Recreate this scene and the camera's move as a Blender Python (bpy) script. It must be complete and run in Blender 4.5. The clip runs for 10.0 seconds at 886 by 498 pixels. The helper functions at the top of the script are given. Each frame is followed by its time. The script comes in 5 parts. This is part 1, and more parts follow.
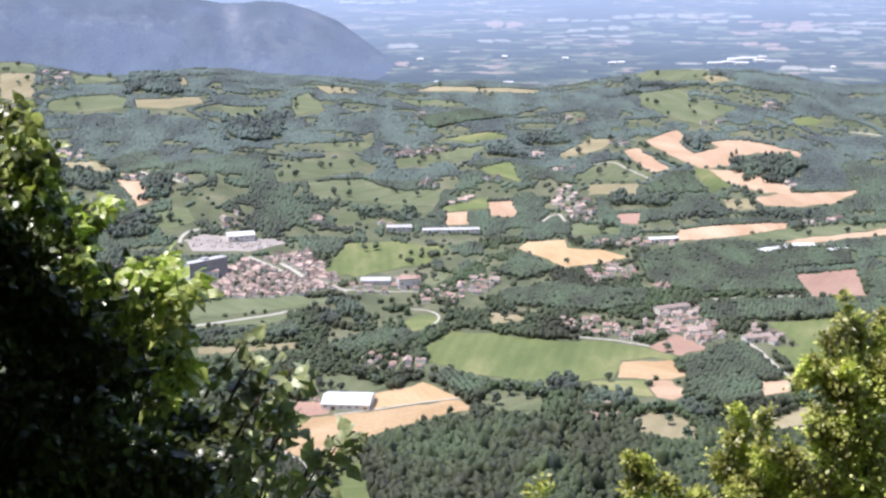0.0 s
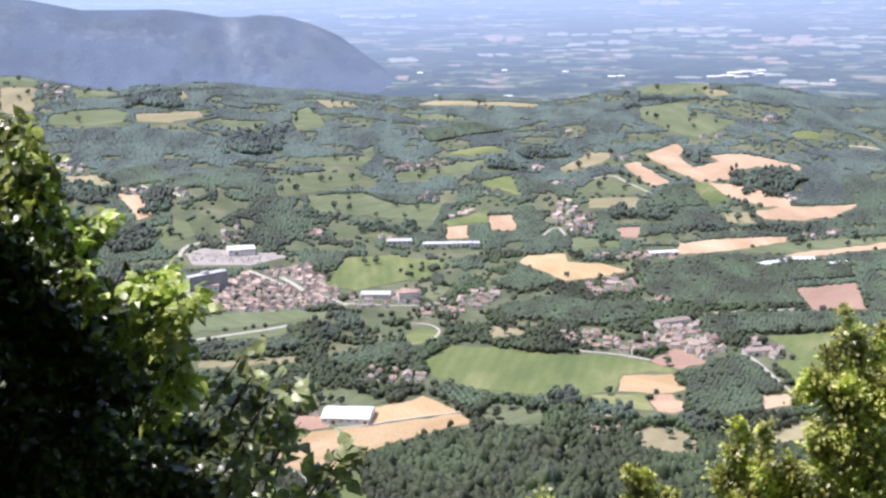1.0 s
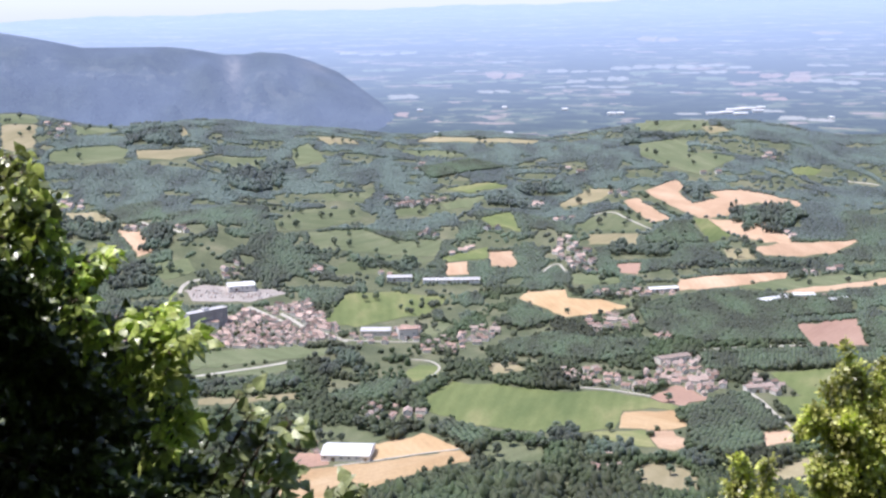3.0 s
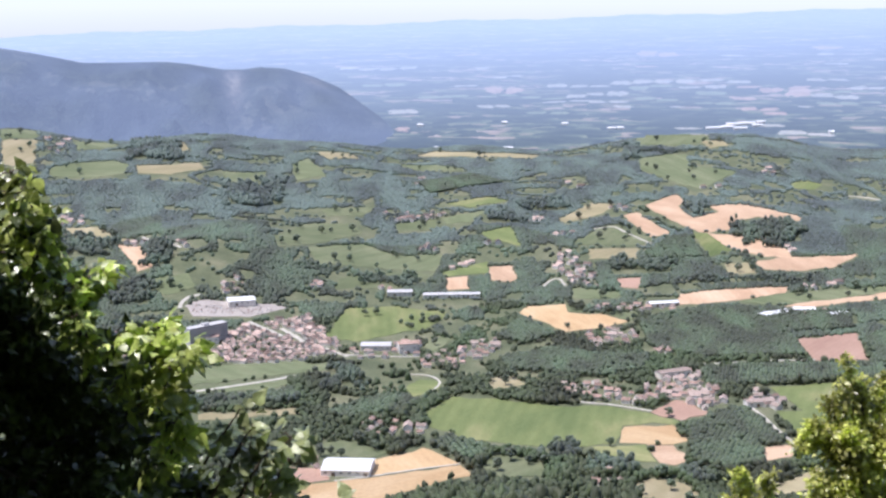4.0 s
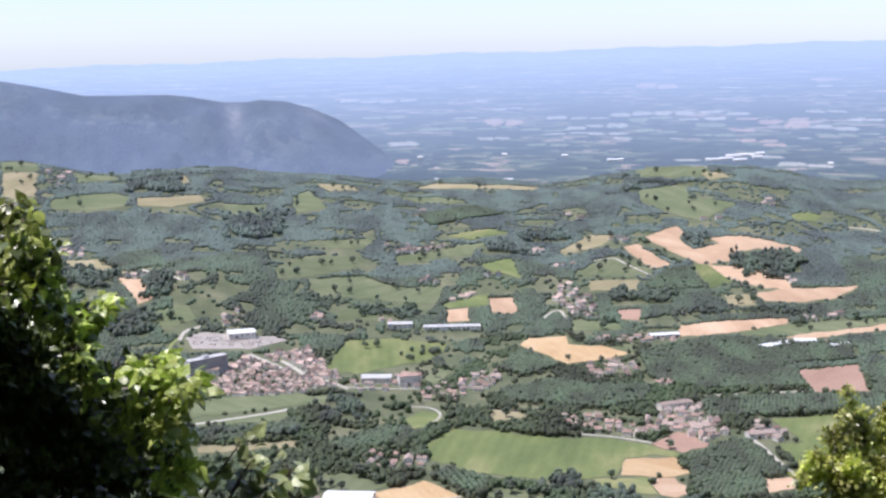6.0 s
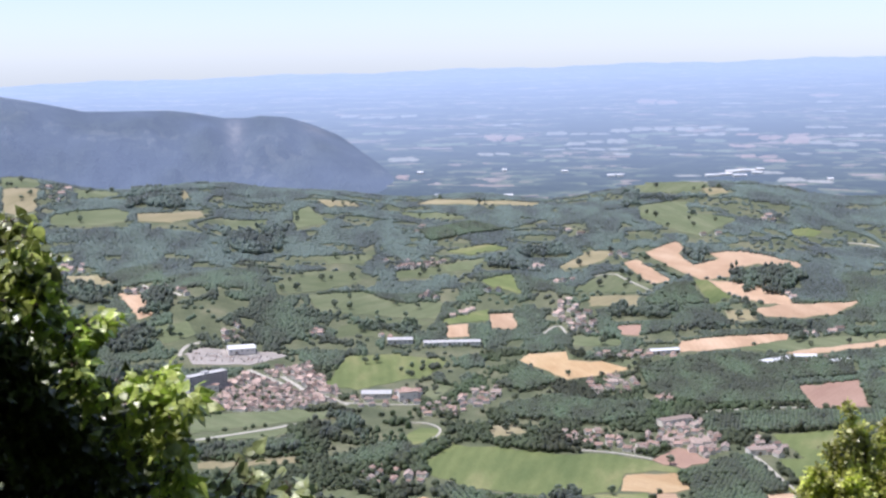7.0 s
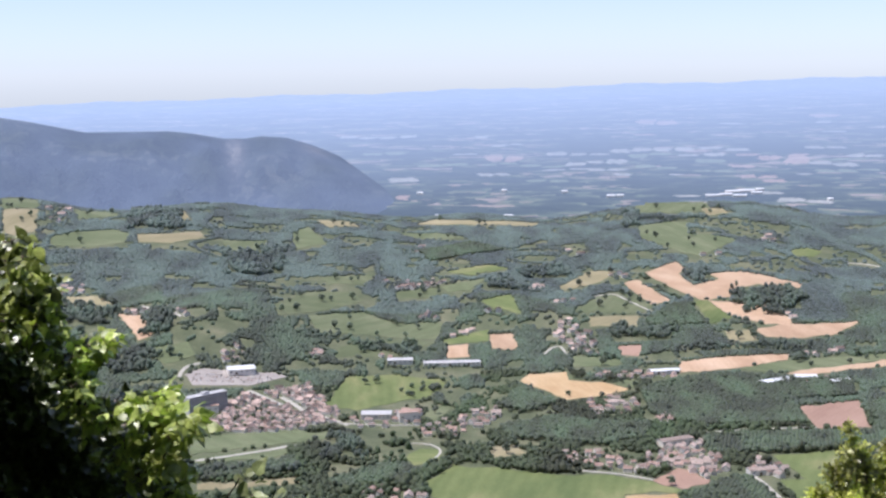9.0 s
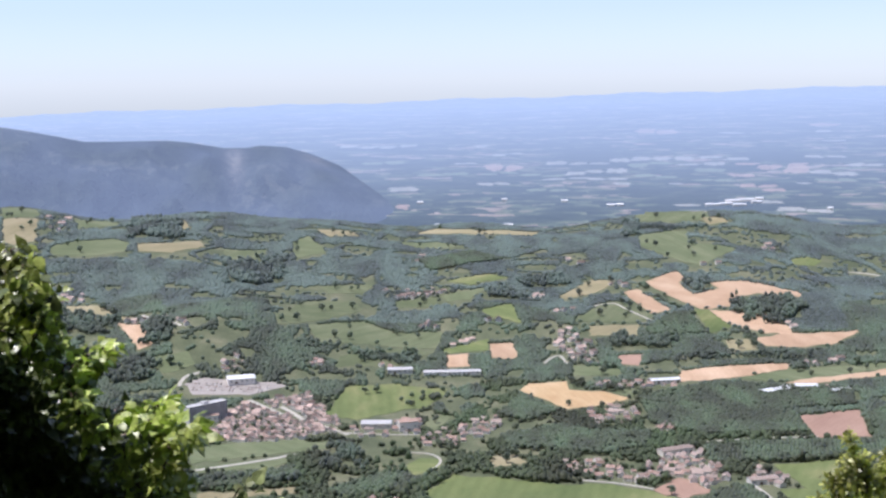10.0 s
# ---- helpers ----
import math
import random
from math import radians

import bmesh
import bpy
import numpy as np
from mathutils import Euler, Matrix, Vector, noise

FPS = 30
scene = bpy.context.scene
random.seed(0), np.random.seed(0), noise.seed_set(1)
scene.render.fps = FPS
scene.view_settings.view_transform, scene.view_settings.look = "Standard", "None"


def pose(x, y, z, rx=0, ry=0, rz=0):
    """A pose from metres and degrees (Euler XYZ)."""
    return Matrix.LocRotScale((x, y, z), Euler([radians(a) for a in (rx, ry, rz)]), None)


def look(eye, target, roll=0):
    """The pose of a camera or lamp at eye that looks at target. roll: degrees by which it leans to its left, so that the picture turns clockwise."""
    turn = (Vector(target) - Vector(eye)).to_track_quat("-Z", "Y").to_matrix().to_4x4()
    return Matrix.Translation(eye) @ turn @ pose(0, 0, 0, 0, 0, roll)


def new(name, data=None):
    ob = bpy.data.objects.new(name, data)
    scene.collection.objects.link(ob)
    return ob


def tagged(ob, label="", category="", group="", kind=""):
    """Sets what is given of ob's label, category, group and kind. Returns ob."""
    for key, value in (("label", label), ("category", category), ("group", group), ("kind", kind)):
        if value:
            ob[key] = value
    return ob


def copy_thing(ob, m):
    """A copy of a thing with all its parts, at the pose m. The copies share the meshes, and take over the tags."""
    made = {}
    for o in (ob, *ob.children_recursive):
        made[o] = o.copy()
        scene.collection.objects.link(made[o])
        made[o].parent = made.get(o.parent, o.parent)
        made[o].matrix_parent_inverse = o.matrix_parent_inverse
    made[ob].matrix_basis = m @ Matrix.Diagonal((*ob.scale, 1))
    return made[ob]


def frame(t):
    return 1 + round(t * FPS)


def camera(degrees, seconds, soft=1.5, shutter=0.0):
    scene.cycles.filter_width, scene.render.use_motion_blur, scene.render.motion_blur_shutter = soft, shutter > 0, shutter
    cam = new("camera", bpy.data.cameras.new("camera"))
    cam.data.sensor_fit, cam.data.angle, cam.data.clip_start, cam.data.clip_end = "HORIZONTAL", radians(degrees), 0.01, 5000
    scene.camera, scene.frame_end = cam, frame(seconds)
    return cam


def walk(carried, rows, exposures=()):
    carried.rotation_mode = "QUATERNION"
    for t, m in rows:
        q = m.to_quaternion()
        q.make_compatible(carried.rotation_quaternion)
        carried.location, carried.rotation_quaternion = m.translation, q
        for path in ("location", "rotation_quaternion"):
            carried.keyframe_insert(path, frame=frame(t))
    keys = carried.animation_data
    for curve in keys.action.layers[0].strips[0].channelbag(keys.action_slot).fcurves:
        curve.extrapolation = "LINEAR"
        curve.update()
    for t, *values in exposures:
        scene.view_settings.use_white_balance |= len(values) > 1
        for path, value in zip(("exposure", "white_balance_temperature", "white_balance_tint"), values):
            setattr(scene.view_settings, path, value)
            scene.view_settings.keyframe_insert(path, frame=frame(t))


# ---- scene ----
# ---- camera: stands at a mountain viewpoint and tilts slowly up ----
SOFT = 2.6
cam = camera(34.5, 10.0, soft=SOFT)
PATH = [  # seconds, pitch, roll, yaw
    (0, -12.401, 0.633, 0.014),
    (0.5, -12.081, 0.649, 0.013),
    (1, -11.848, 0.669, 0.012),
    (1.5, -11.475, 0.701, 0.011),
    (2, -11.106, 0.707, 0.01),
    (2.5, -10.714, 0.709, 0.009),
    (4, -9.802, 0.762, 0.006),
    (4.5, -9.452, 0.794, 0.005),
    (5, -9.18, 0.8, 0.004),
    (5.5, -8.866, 0.834, 0.003),
    (7, -7.893, 0.876, 0.0),
    (7.5, -7.663, 0.875, -0.001),
    (8, -7.446, 0.906, -0.002),
    (8.5, -7.287, 0.912, -0.003),
    (9, -7.075, 0.909, -0.004),
    (9.5, -6.874, 0.934, -0.005),
    (10, -6.703, 0.928, -0.006),
]
walk(cam, [(t, pose(0, 0, 450, 90 + p, r, w)) for t, p, r, w in PATH], exposures=[(0.0, 0.42, 6150, 18), (5.0, 0.25, 6080, 18), (10.0, 0.06, 6080, 17)])

# ---- daylight ----
SUN_TURN, SUN_HEIGHT = -100.0, 66.0  # degrees from straight ahead (to the right), and up
world = bpy.data.worlds.new("sky")
scene.world = world
world.use_nodes = True
sky = world.node_tree.nodes.new("ShaderNodeTexSky")
sky.sky_type, sky.sun_disc = "NISHITA", False
sky.sun_elevation, sky.sun_rotation = radians(SUN_HEIGHT), radians(SUN_TURN)
sky.altitude, sky.air_density, sky.dust_density, sky.ozone_density = 600, 1.0, 0.3, 3.0
backing = world.node_tree.nodes["Background"]
backing.inputs["Strength"].default_value = 0.13
pale = world.node_tree.nodes.new("ShaderNodeHueSaturation")  # summer haze pales the sky
pale.inputs["Saturation"].default_value = 0.55
tint = world.node_tree.nodes.new("ShaderNodeMix")
tint.data_type, tint.blend_type = "RGBA", "MULTIPLY"
tint.inputs[0].default_value, tint.inputs[7].default_value = 1.0, (0.90, 1.0, 1.2, 1)
world.node_tree.links.new(sky.outputs[0], pale.inputs["Color"])
world.node_tree.links.new(pale.outputs[0], tint.inputs[6])
world.node_tree.links.new(tint.outputs[2], backing.inputs["Color"])
sun = new("sun", bpy.data.lights.new("sun", "SUN"))
sun.data.energy, sun.data.angle, sun.data.color = 4.3, radians(0.53), (1.0, 0.95, 0.87)
ts, hs = radians(SUN_TURN), radians(SUN_HEIGHT)
sun.matrix_world = look((0, 0, 900), (-math.sin(ts) * math.cos(hs), -math.cos(ts) * math.cos(hs), 900 - math.sin(hs)))
# ---- the lie of the land: the valley floor is z = 0 ----
EYE = 450.0


def ease(v, lo, hi):
    k = np.clip((v - lo) / (hi - lo), 0, 1)
    return k * k * (3 - 2 * k)


def crest(a):
    """Height of the wooded hills' crest along the compass angle a, degrees from straight ahead."""
    return 100 + 46 * np.exp(-((a + 11.5) / 6.5) ** 2) + 30 * np.exp(-((a - 10.5) / 4.2) ** 2) + 5 * np.sin(a * 1.1)


def horizon(a):
    a = np.clip(a, -25, 25)
    return -0.74 + 0.018 * a + 0.035 * np.sin(a * 0.9 + 1) + 0.02 * np.sin(a * 2.7) + 0.012 * np.sin(a * 6.1 + 2)


def land(x, y):
    x, y = np.asarray(x, float), np.asarray(y, float)
    d, a = np.hypot(x, y), np.degrees(np.arctan2(x, y))
    roll_hills = 7 * np.sin(x / 170 + 0.5) * np.sin(y / 210) + 4 * np.sin(x / 83 + y / 131)
    z = crest(a) * ease(d, 1850, 3400) + roll_hills * ease(d, 2050, 2500)
    z = z + 26 * np.exp(-((x - 70) / 230) ** 2 - ((y - 1060) / 130) ** 2)
    z = z + 34 * np.exp(-((x + 395) / 150) ** 2 - ((y - 2260) / 170) ** 2)
    z = z + 58 * np.exp(-((a + 17.8) / 2.4) ** 2) * ease(d, 2750, 3350)
    # beyond the hills a sheet tilts up to the horizon seen from the camera
    near_far = ease(d, 3430, 3660)
    low = -6.3 + (horizon(a) + 6.3) * np.clip((d - 3660) / 1210, 0, 1) ** 0.92
    z = z * (1 - near_far) + near_far * (EYE + d * np.tan(np.radians(low)))
    # behind the camera the unseen slope is made steep to block sky light
    slope = np.where(y > 0, 448.4 - 0.92 * y, 448.4 + 1.1 * np.minimum(-y, 260))
    return np.maximum(z, slope)
# ---- materials ----
def mat(name):
    m = bpy.data.materials.new(name)
    m.use_nodes = True
    t = m.node_tree
    return m, t, t.nodes["Principled BSDF"]


def node(t, kind, links=None, **values):
    n = t.nodes.new(kind)
    for k, v in values.items():
        n.inputs[k.replace("_", " ")].default_value = v
    for k, v in (links or {}).items():
        t.links.new(v, n.inputs[k])
    return n


def ramp(t, source, stops):
    n = t.nodes.new("ShaderNodeValToRGB")
    while len(n.color_ramp.elements) < len(stops):
        n.color_ramp.elements.new(0.5)
    for e, (p, c) in zip(n.color_ramp.elements, stops):
        e.position, e.color = p, (*c, 1)
    t.links.new(source, n.inputs[0])
    return n.outputs["Color"]


def blend(t, kind, fac, a, b):
    n = t.nodes.new("ShaderNodeMix")
    n.data_type, n.blend_type = "RGBA", kind
    for i, v in ((0, fac), (6, a), (7, b)):
        if isinstance(v, (int, float)):
            n.inputs[i].default_value = v
        elif isinstance(v, tuple):
            n.inputs[i].default_value = (*v, 1)
        else:
            t.links.new(v, n.inputs[i])
    return n.outputs[2]


def place_of(t):
    return t.nodes.new("ShaderNodeNewGeometry").outputs["Position"]


def bumped(t, bsdf, height, strength, distance):
    n = node(t, "ShaderNodeBump", {"Height": height}, Strength=strength, Distance=distance)
    t.links.new(n.outputs[0], bsdf.inputs["Normal"])


def grained(name, stops, coarse, fine, rough=0.85, bump=0.0, island=0.0, random_tone=0.0, sheen=0.0):
    """A surface whose colour wanders at two scales (metres per blot), for plaster, soil, stone, tiles."""
    m, t, b = mat(name)
    p = place_of(t)
    big = node(t, "ShaderNodeTexNoise", {"Vector": p}, Scale=1 / coarse, Detail=4.0, Roughness=0.6)
    small = node(t, "ShaderNodeTexNoise", {"Vector": p}, Scale=1 / fine, Detail=3.0, Roughness=0.65)
    c = ramp(t, big.outputs["Fac"], stops)
    c = blend(t, "OVERLAY", 0.45, c, small.outputs["Fac"])
    if random_tone:
        r = t.nodes.new("ShaderNodeObjectInfo").outputs["Random"]
        v = node(t, "ShaderNodeMapRange", {"Value": r}, To_Min=1 - random_tone, To_Max=1 + random_tone)
        h = node(t, "ShaderNodeHueSaturation", {"Color": c, "Value": v.outputs[0]})
        c = h.outputs["Color"]
    if island:
        r = t.nodes.new("ShaderNodeNewGeometry").outputs["Random Per Island"]
        v = node(t, "ShaderNodeMapRange", {"Value": r}, To_Min=1 - island, To_Max=1 + island)
        h = node(t, "ShaderNodeHueSaturation", {"Color": c, "Value": v.outputs[0]})
        c = h.outputs["Color"]
    t.links.new(c, b.inputs["Base Color"])
    b.inputs["Roughness"].default_value = rough
    b.inputs["Specular IOR Level"].default_value = 0.3
    b.inputs["Sheen Weight"].default_value = sheen
    if bump:
        bumped(t, b, small.outputs["Fac"], bump, fine * 0.5)
    return m


def crop(name, stops, stripe=0.035, row=9.0, coarse=45.0):
    """A worked field: blotches, faint tractor rows that run another way on each field, and a fine grain."""
    m, t, b = mat(name)
    p = place_of(t)
    r = t.nodes.new("ShaderNodeObjectInfo").outputs["Random"]
    turn = node(t, "ShaderNodeMath", {0: r})
    turn.operation = "MULTIPLY"
    turn.inputs[1].default_value = 6.28
    v = node(t, "ShaderNodeVectorRotate", {"Vector": p, "Angle": turn.outputs[0]})
    v.rotation_type = "Z_AXIS"
    w = node(t, "ShaderNodeTexWave", {"Vector": v.outputs[0]}, Scale=0.314 / row, Distortion=1.2, Detail=2.0, Detail_Scale=0.4)
    flat = node(t, "ShaderNodeMapping", {"Vector": v.outputs[0]})
    flat.inputs["Scale"].default_value = (1.0, 0.35, 1.0)
    big = node(t, "ShaderNodeTexNoise", {"Vector": flat.outputs[0]}, Scale=1 / coarse, Detail=5.0, Roughness=0.62)
    small = node(t, "ShaderNodeTexNoise", {"Vector": p}, Scale=0.35, Detail=3.0)
    c = ramp(t, big.outputs["Fac"], stops)
    c = blend(t, "SOFT_LIGHT", stripe, c, w.outputs["Color"])
    c = blend(t, "OVERLAY", 0.25, c, small.outputs["Fac"])
    v2 = node(t, "ShaderNodeMapRange", {"Value": r}, To_Min=0.9, To_Max=1.1)
    c = node(t, "ShaderNodeHueSaturation", {"Color": c, "Value": v2.outputs[0]}).outputs["Color"]
    t.links.new(c, b.inputs["Base Color"])
    b.inputs["Roughness"].default_value = 0.9
    b.inputs["Specular IOR Level"].default_value = 0.15
    bumped(t, b, small.outputs["Fac"], 0.5, 0.5)
    return m


def foliage(name, dark, light, spot=2.2, sheen=0.25, spread=0.35, clear=0.0, rough=0.6, gloss=0.4, relief=0.45, stand=60):
    """Leaves: each clump or leaf has its own tone, with a leafy grain, a blue sheen in place of haze and some light let
    through.
    """
    m, t, b = mat(name)
    p = place_of(t)
    isle = t.nodes.new("ShaderNodeNewGeometry").outputs["Random Per Island"]
    grain = node(t, "ShaderNodeTexNoise", {"Vector": p}, Scale=1 / spot, Detail=4.0, Roughness=0.7)
    strips = node(t, "ShaderNodeMapping", {"Vector": p})  # stretched in depth so that blotches look rounder from the camera
    strips.inputs["Scale"].default_value = (1.0, 0.4, 1.0)
    wide = node(t, "ShaderNodeTexNoise", {"Vector": strips.outputs[0]}, Scale=1 / (spot * stand), Detail=3.0)
    c = ramp(t, grain.outputs["Fac"], [(0.3, dark), (0.7, light)])
    v = node(t, "ShaderNodeMapRange", {"Value": isle}, To_Min=1 - spread, To_Max=1 + spread)
    h = node(t, "ShaderNodeMapRange", {"Value": wide.outputs["Fac"]}, From_Min=0.36, From_Max=0.64, To_Min=0.465 if stand > 10 else 0.49, To_Max=0.52 if stand > 10 else 0.505)
    c = node(t, "ShaderNodeHueSaturation", {"Color": c, "Value": v.outputs[0], "Hue": h.outputs[0]}).outputs["Color"]
    tone = node(t, "ShaderNodeMapRange", {"Value": wide.outputs["Fac"]}, From_Min=0.38, From_Max=0.62, To_Min=0.6, To_Max=1.45)
    c = node(t, "ShaderNodeHueSaturation", {"Color": c, "Value": tone.outputs[0]}).outputs["Color"]
    t.links.new(c, b.inputs["Base Color"])
    b.inputs["Roughness"].default_value = rough
    b.inputs["Specular IOR Level"].default_value = gloss
    # bluish sheen lays a veil of haze over the woods' colour
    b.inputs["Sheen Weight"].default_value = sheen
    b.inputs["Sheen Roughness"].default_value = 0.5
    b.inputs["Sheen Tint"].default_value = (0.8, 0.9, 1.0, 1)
    bumped(t, b, grain.outputs["Fac"], 0.9, spot * relief)
    if clear:
        tr = node(t, "ShaderNodeBsdfTranslucent", {"Color": blend(t, "MULTIPLY", 1.0, c, (1.9, 2.2, 0.9))})
        mix = node(t, "ShaderNodeMixShader", {1: b.outputs[0], 2: tr.outputs[0]}, Fac=clear)
        t.links.new(mix.outputs[0], t.nodes["Material Output"].inputs[0])
    return m


M_GROUND = grained("meadow", [(0.3, (0.088, 0.106, 0.057)), (0.5, (0.130, 0.145, 0.080)), (0.7, (0.21, 0.205, 0.125))], 60, 4, 0.9, 0.4)
M_TAN = crop("stubble_tan", [(0.25, (0.40, 0.262, 0.165)), (0.5, (0.50, 0.345, 0.228)), (0.75, (0.60, 0.44, 0.305))])
M_GOLD = crop("stubble_gold", [(0.25, (0.405, 0.258, 0.130)), (0.5, (0.502, 0.353, 0.197)), (0.75, (0.572, 0.430, 0.269))])
M_SOIL = crop("ploughed", [(0.25, (0.33, 0.205, 0.155)), (0.5, (0.40, 0.26, 0.195)), (0.75, (0.46, 0.31, 0.235))])
M_GREEN = crop("green_crop", [(0.3, (0.112, 0.147, 0.058)), (0.5, (0.170, 0.202, 0.080)), (0.7, (0.29, 0.28, 0.135))], 0.05, 14, 70)
M_PASTURE = crop("pasture", [(0.25, (0.113, 0.138, 0.070)), (0.5, (0.152, 0.176, 0.094)), (0.75, (0.225, 0.235, 0.14))], 0.05, 20)
M_DRY = crop("dry_grass", [(0.25, (0.25, 0.22, 0.125)), (0.5, (0.32, 0.28, 0.165)), (0.75, (0.40, 0.34, 0.22))], 0.05, 20)
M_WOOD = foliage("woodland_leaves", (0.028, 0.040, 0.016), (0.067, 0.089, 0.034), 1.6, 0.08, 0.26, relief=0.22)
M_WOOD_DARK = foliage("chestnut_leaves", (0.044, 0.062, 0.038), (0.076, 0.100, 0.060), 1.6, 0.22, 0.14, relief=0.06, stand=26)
# paler and bluer with distance: haze put into the leaf colour
M_WOOD_HILL_HAZED = foliage("hazed_hill_leaves", (0.046, 0.068, 0.037), (0.087, 0.115, 0.062), 1.8, 0.2, 0.10, relief=0.05, stand=26)
M_WOOD_FAR_HAZED = foliage("hazed_far_leaves", (0.054, 0.078, 0.056), (0.090, 0.120, 0.086), 2.0, 0.32, 0.10, relief=0.02, stand=26)
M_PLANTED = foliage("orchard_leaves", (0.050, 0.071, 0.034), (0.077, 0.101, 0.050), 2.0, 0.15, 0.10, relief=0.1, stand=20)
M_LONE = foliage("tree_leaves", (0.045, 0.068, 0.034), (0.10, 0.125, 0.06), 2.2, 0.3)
M_BARK = grained("bark", [(0.3, (0.07, 0.05, 0.035)), (0.7, (0.15, 0.115, 0.085))], 0.15, 0.02, 0.9, 0.6)
# dark inner and bright rim copies of one leaf: shade and sun in the colour
M_LEAF_SHADED = foliage("shaded_leaf", (0.034, 0.052, 0.016), (0.15, 0.185, 0.06), 0.05, 0.0, 0.5, 0.12, 0.32, 0.6, 0.02, 6)
M_LEAF_SUNLIT = foliage("sunlit_leaf", (0.11, 0.155, 0.032), (0.50, 0.56, 0.16), 0.05, 0.0, 0.5, 0.2, 0.34, 0.6, 0.02, 6)
M_LEAF_PALE = foliage("shrub_leaf", (0.12, 0.15, 0.06), (0.40, 0.44, 0.22), 0.05, 0.0, 0.35, 0.13, 0.38, 0.5, 0.02, 6)
M_LEAF_SMALL = foliage("small_leaf", (0.19, 0.21, 0.040), (0.55, 0.54, 0.17), 0.04, 0.0, 0.55, 0.28, 0.36, 0.6, 0.03, 8)
M_PLASTER = grained("pale_render", [(0.3, (0.66, 0.61, 0.54)), (0.7, (0.82, 0.78, 0.72))], 3, 0.4, 0.9, 0.1, 0, 0.15)
M_TILE = grained("clay_tiles", [(0.3, (0.27, 0.175, 0.14)), (0.7, (0.44, 0.31, 0.255))], 4, 0.5, 0.85, 0.3, 0, 0.35)
M_TILE_MIXED = grained("town_tiles", [(0.3, (0.19, 0.13, 0.105)), (0.7, (0.52, 0.40, 0.34))], 9, 0.5, 0.85, 0.3, 0.7)
M_TILE_GREY = grained("weathered_tiles", [(0.3, (0.29, 0.22, 0.185)), (0.7, (0.45, 0.36, 0.31))], 4, 0.5, 0.85, 0.3, 0, 0.25)
M_WHITE = grained("white_sheet_roof", [(0.3, (0.70, 0.71, 0.72)), (0.7, (0.82, 0.82, 0.82))], 8, 1.0, 0.5)
M_CONCRETE = grained("concrete", [(0.3, (0.47, 0.46, 0.46)), (0.7, (0.59, 0.58, 0.57))], 6, 0.8, 0.9, 0.1)
M_GLASS = grained("window_glass", [(0.3, (0.03, 0.035, 0.045)), (0.7, (0.06, 0.065, 0.08))], 2, 0.5, 0.15)
M_DARK = grained("rubber", [(0.3, (0.02, 0.02, 0.02)), (0.7, (0.04, 0.04, 0.04))], 1, 0.1, 0.8)
M_PAINT_WHITE = grained("white_paint", [(0.3, (0.72, 0.72, 0.72)), (0.7, (0.8, 0.8, 0.8))], 2, 0.3, 0.3)
M_PAINT_GREY = grained("grey_paint", [(0.3, (0.12, 0.125, 0.135)), (0.7, (0.18, 0.185, 0.195))], 2, 0.3, 0.3)
M_PAINT_RED = grained("red_paint", [(0.3, (0.16, 0.03, 0.03)), (0.7, (0.22, 0.045, 0.04))], 2, 0.3, 0.3)
M_DOOR = grained("painted_wood", [(0.3, (0.12, 0.08, 0.05)), (0.7, (0.2, 0.14, 0.09))], 1, 0.2, 0.6)
M_ROAD = grained("pale_gravel_road", [(0.3, (0.42, 0.39, 0.33)), (0.7, (0.55, 0.52, 0.45))], 12, 1.5, 0.95, 0.2)
M_LOT = grained("pale_paving", [(0.3, (0.32, 0.285, 0.255)), (0.7, (0.45, 0.405, 0.365))], 18, 2.5, 0.9, 0.1)
# ---- helpers for building ----
def mesh_of(name, verts, faces, material, smooth=False):
    me = bpy.data.meshes.new(name)
    me.from_pydata([tuple(v) for v in verts], [], [tuple(f) for f in faces])
    me.materials.append(material)
    if smooth:
        me.polygons.foreach_set("use_smooth", [True] * len(me.polygons))
    me.update()
    return me


def part(name, data, parent, label="", m=None):
    """One mesh as one object under a thing or a part."""
    ob = new(name, data)
    ob.parent = parent
    if m is not None:
        ob.matrix_basis = m
    return tagged(ob, label)


def big_mesh(name, V, tris, material, smooth=False):
    """A joined mesh from numpy arrays of corners and triangles."""
    me = bpy.data.meshes.new(name)
    me.vertices.add(len(V))
    me.vertices.foreach_set("co", np.asarray(V, np.float32).ravel())
    me.loops.add(len(tris) * 3)
    me.loops.foreach_set("vertex_index", np.asarray(tris, np.int32).ravel())
    me.polygons.add(len(tris))
    me.polygons.foreach_set("loop_start", np.arange(0, len(tris) * 3, 3, dtype=np.int32))
    me.materials.append(material)
    if smooth:
        me.polygons.foreach_set("use_smooth", np.ones(len(tris), bool))
    me.update(calc_edges=True)
    return me


def box(x0, x1, y0, y1, z0, z1):
    v = [(x, y, z) for z in (z0, z1) for y in (y0, y1) for x in (x0, x1)]
    return v, [(0, 2, 3, 1), (4, 5, 7, 6), (0, 1, 5, 4), (2, 6, 7, 3), (0, 4, 6, 2), (1, 3, 7, 5)]


def joined(*solids):
    V, F = [], []
    for v, f in solids:
        F += [tuple(i + len(V) for i in q) for q in f]
        V += list(v)
    return V, F


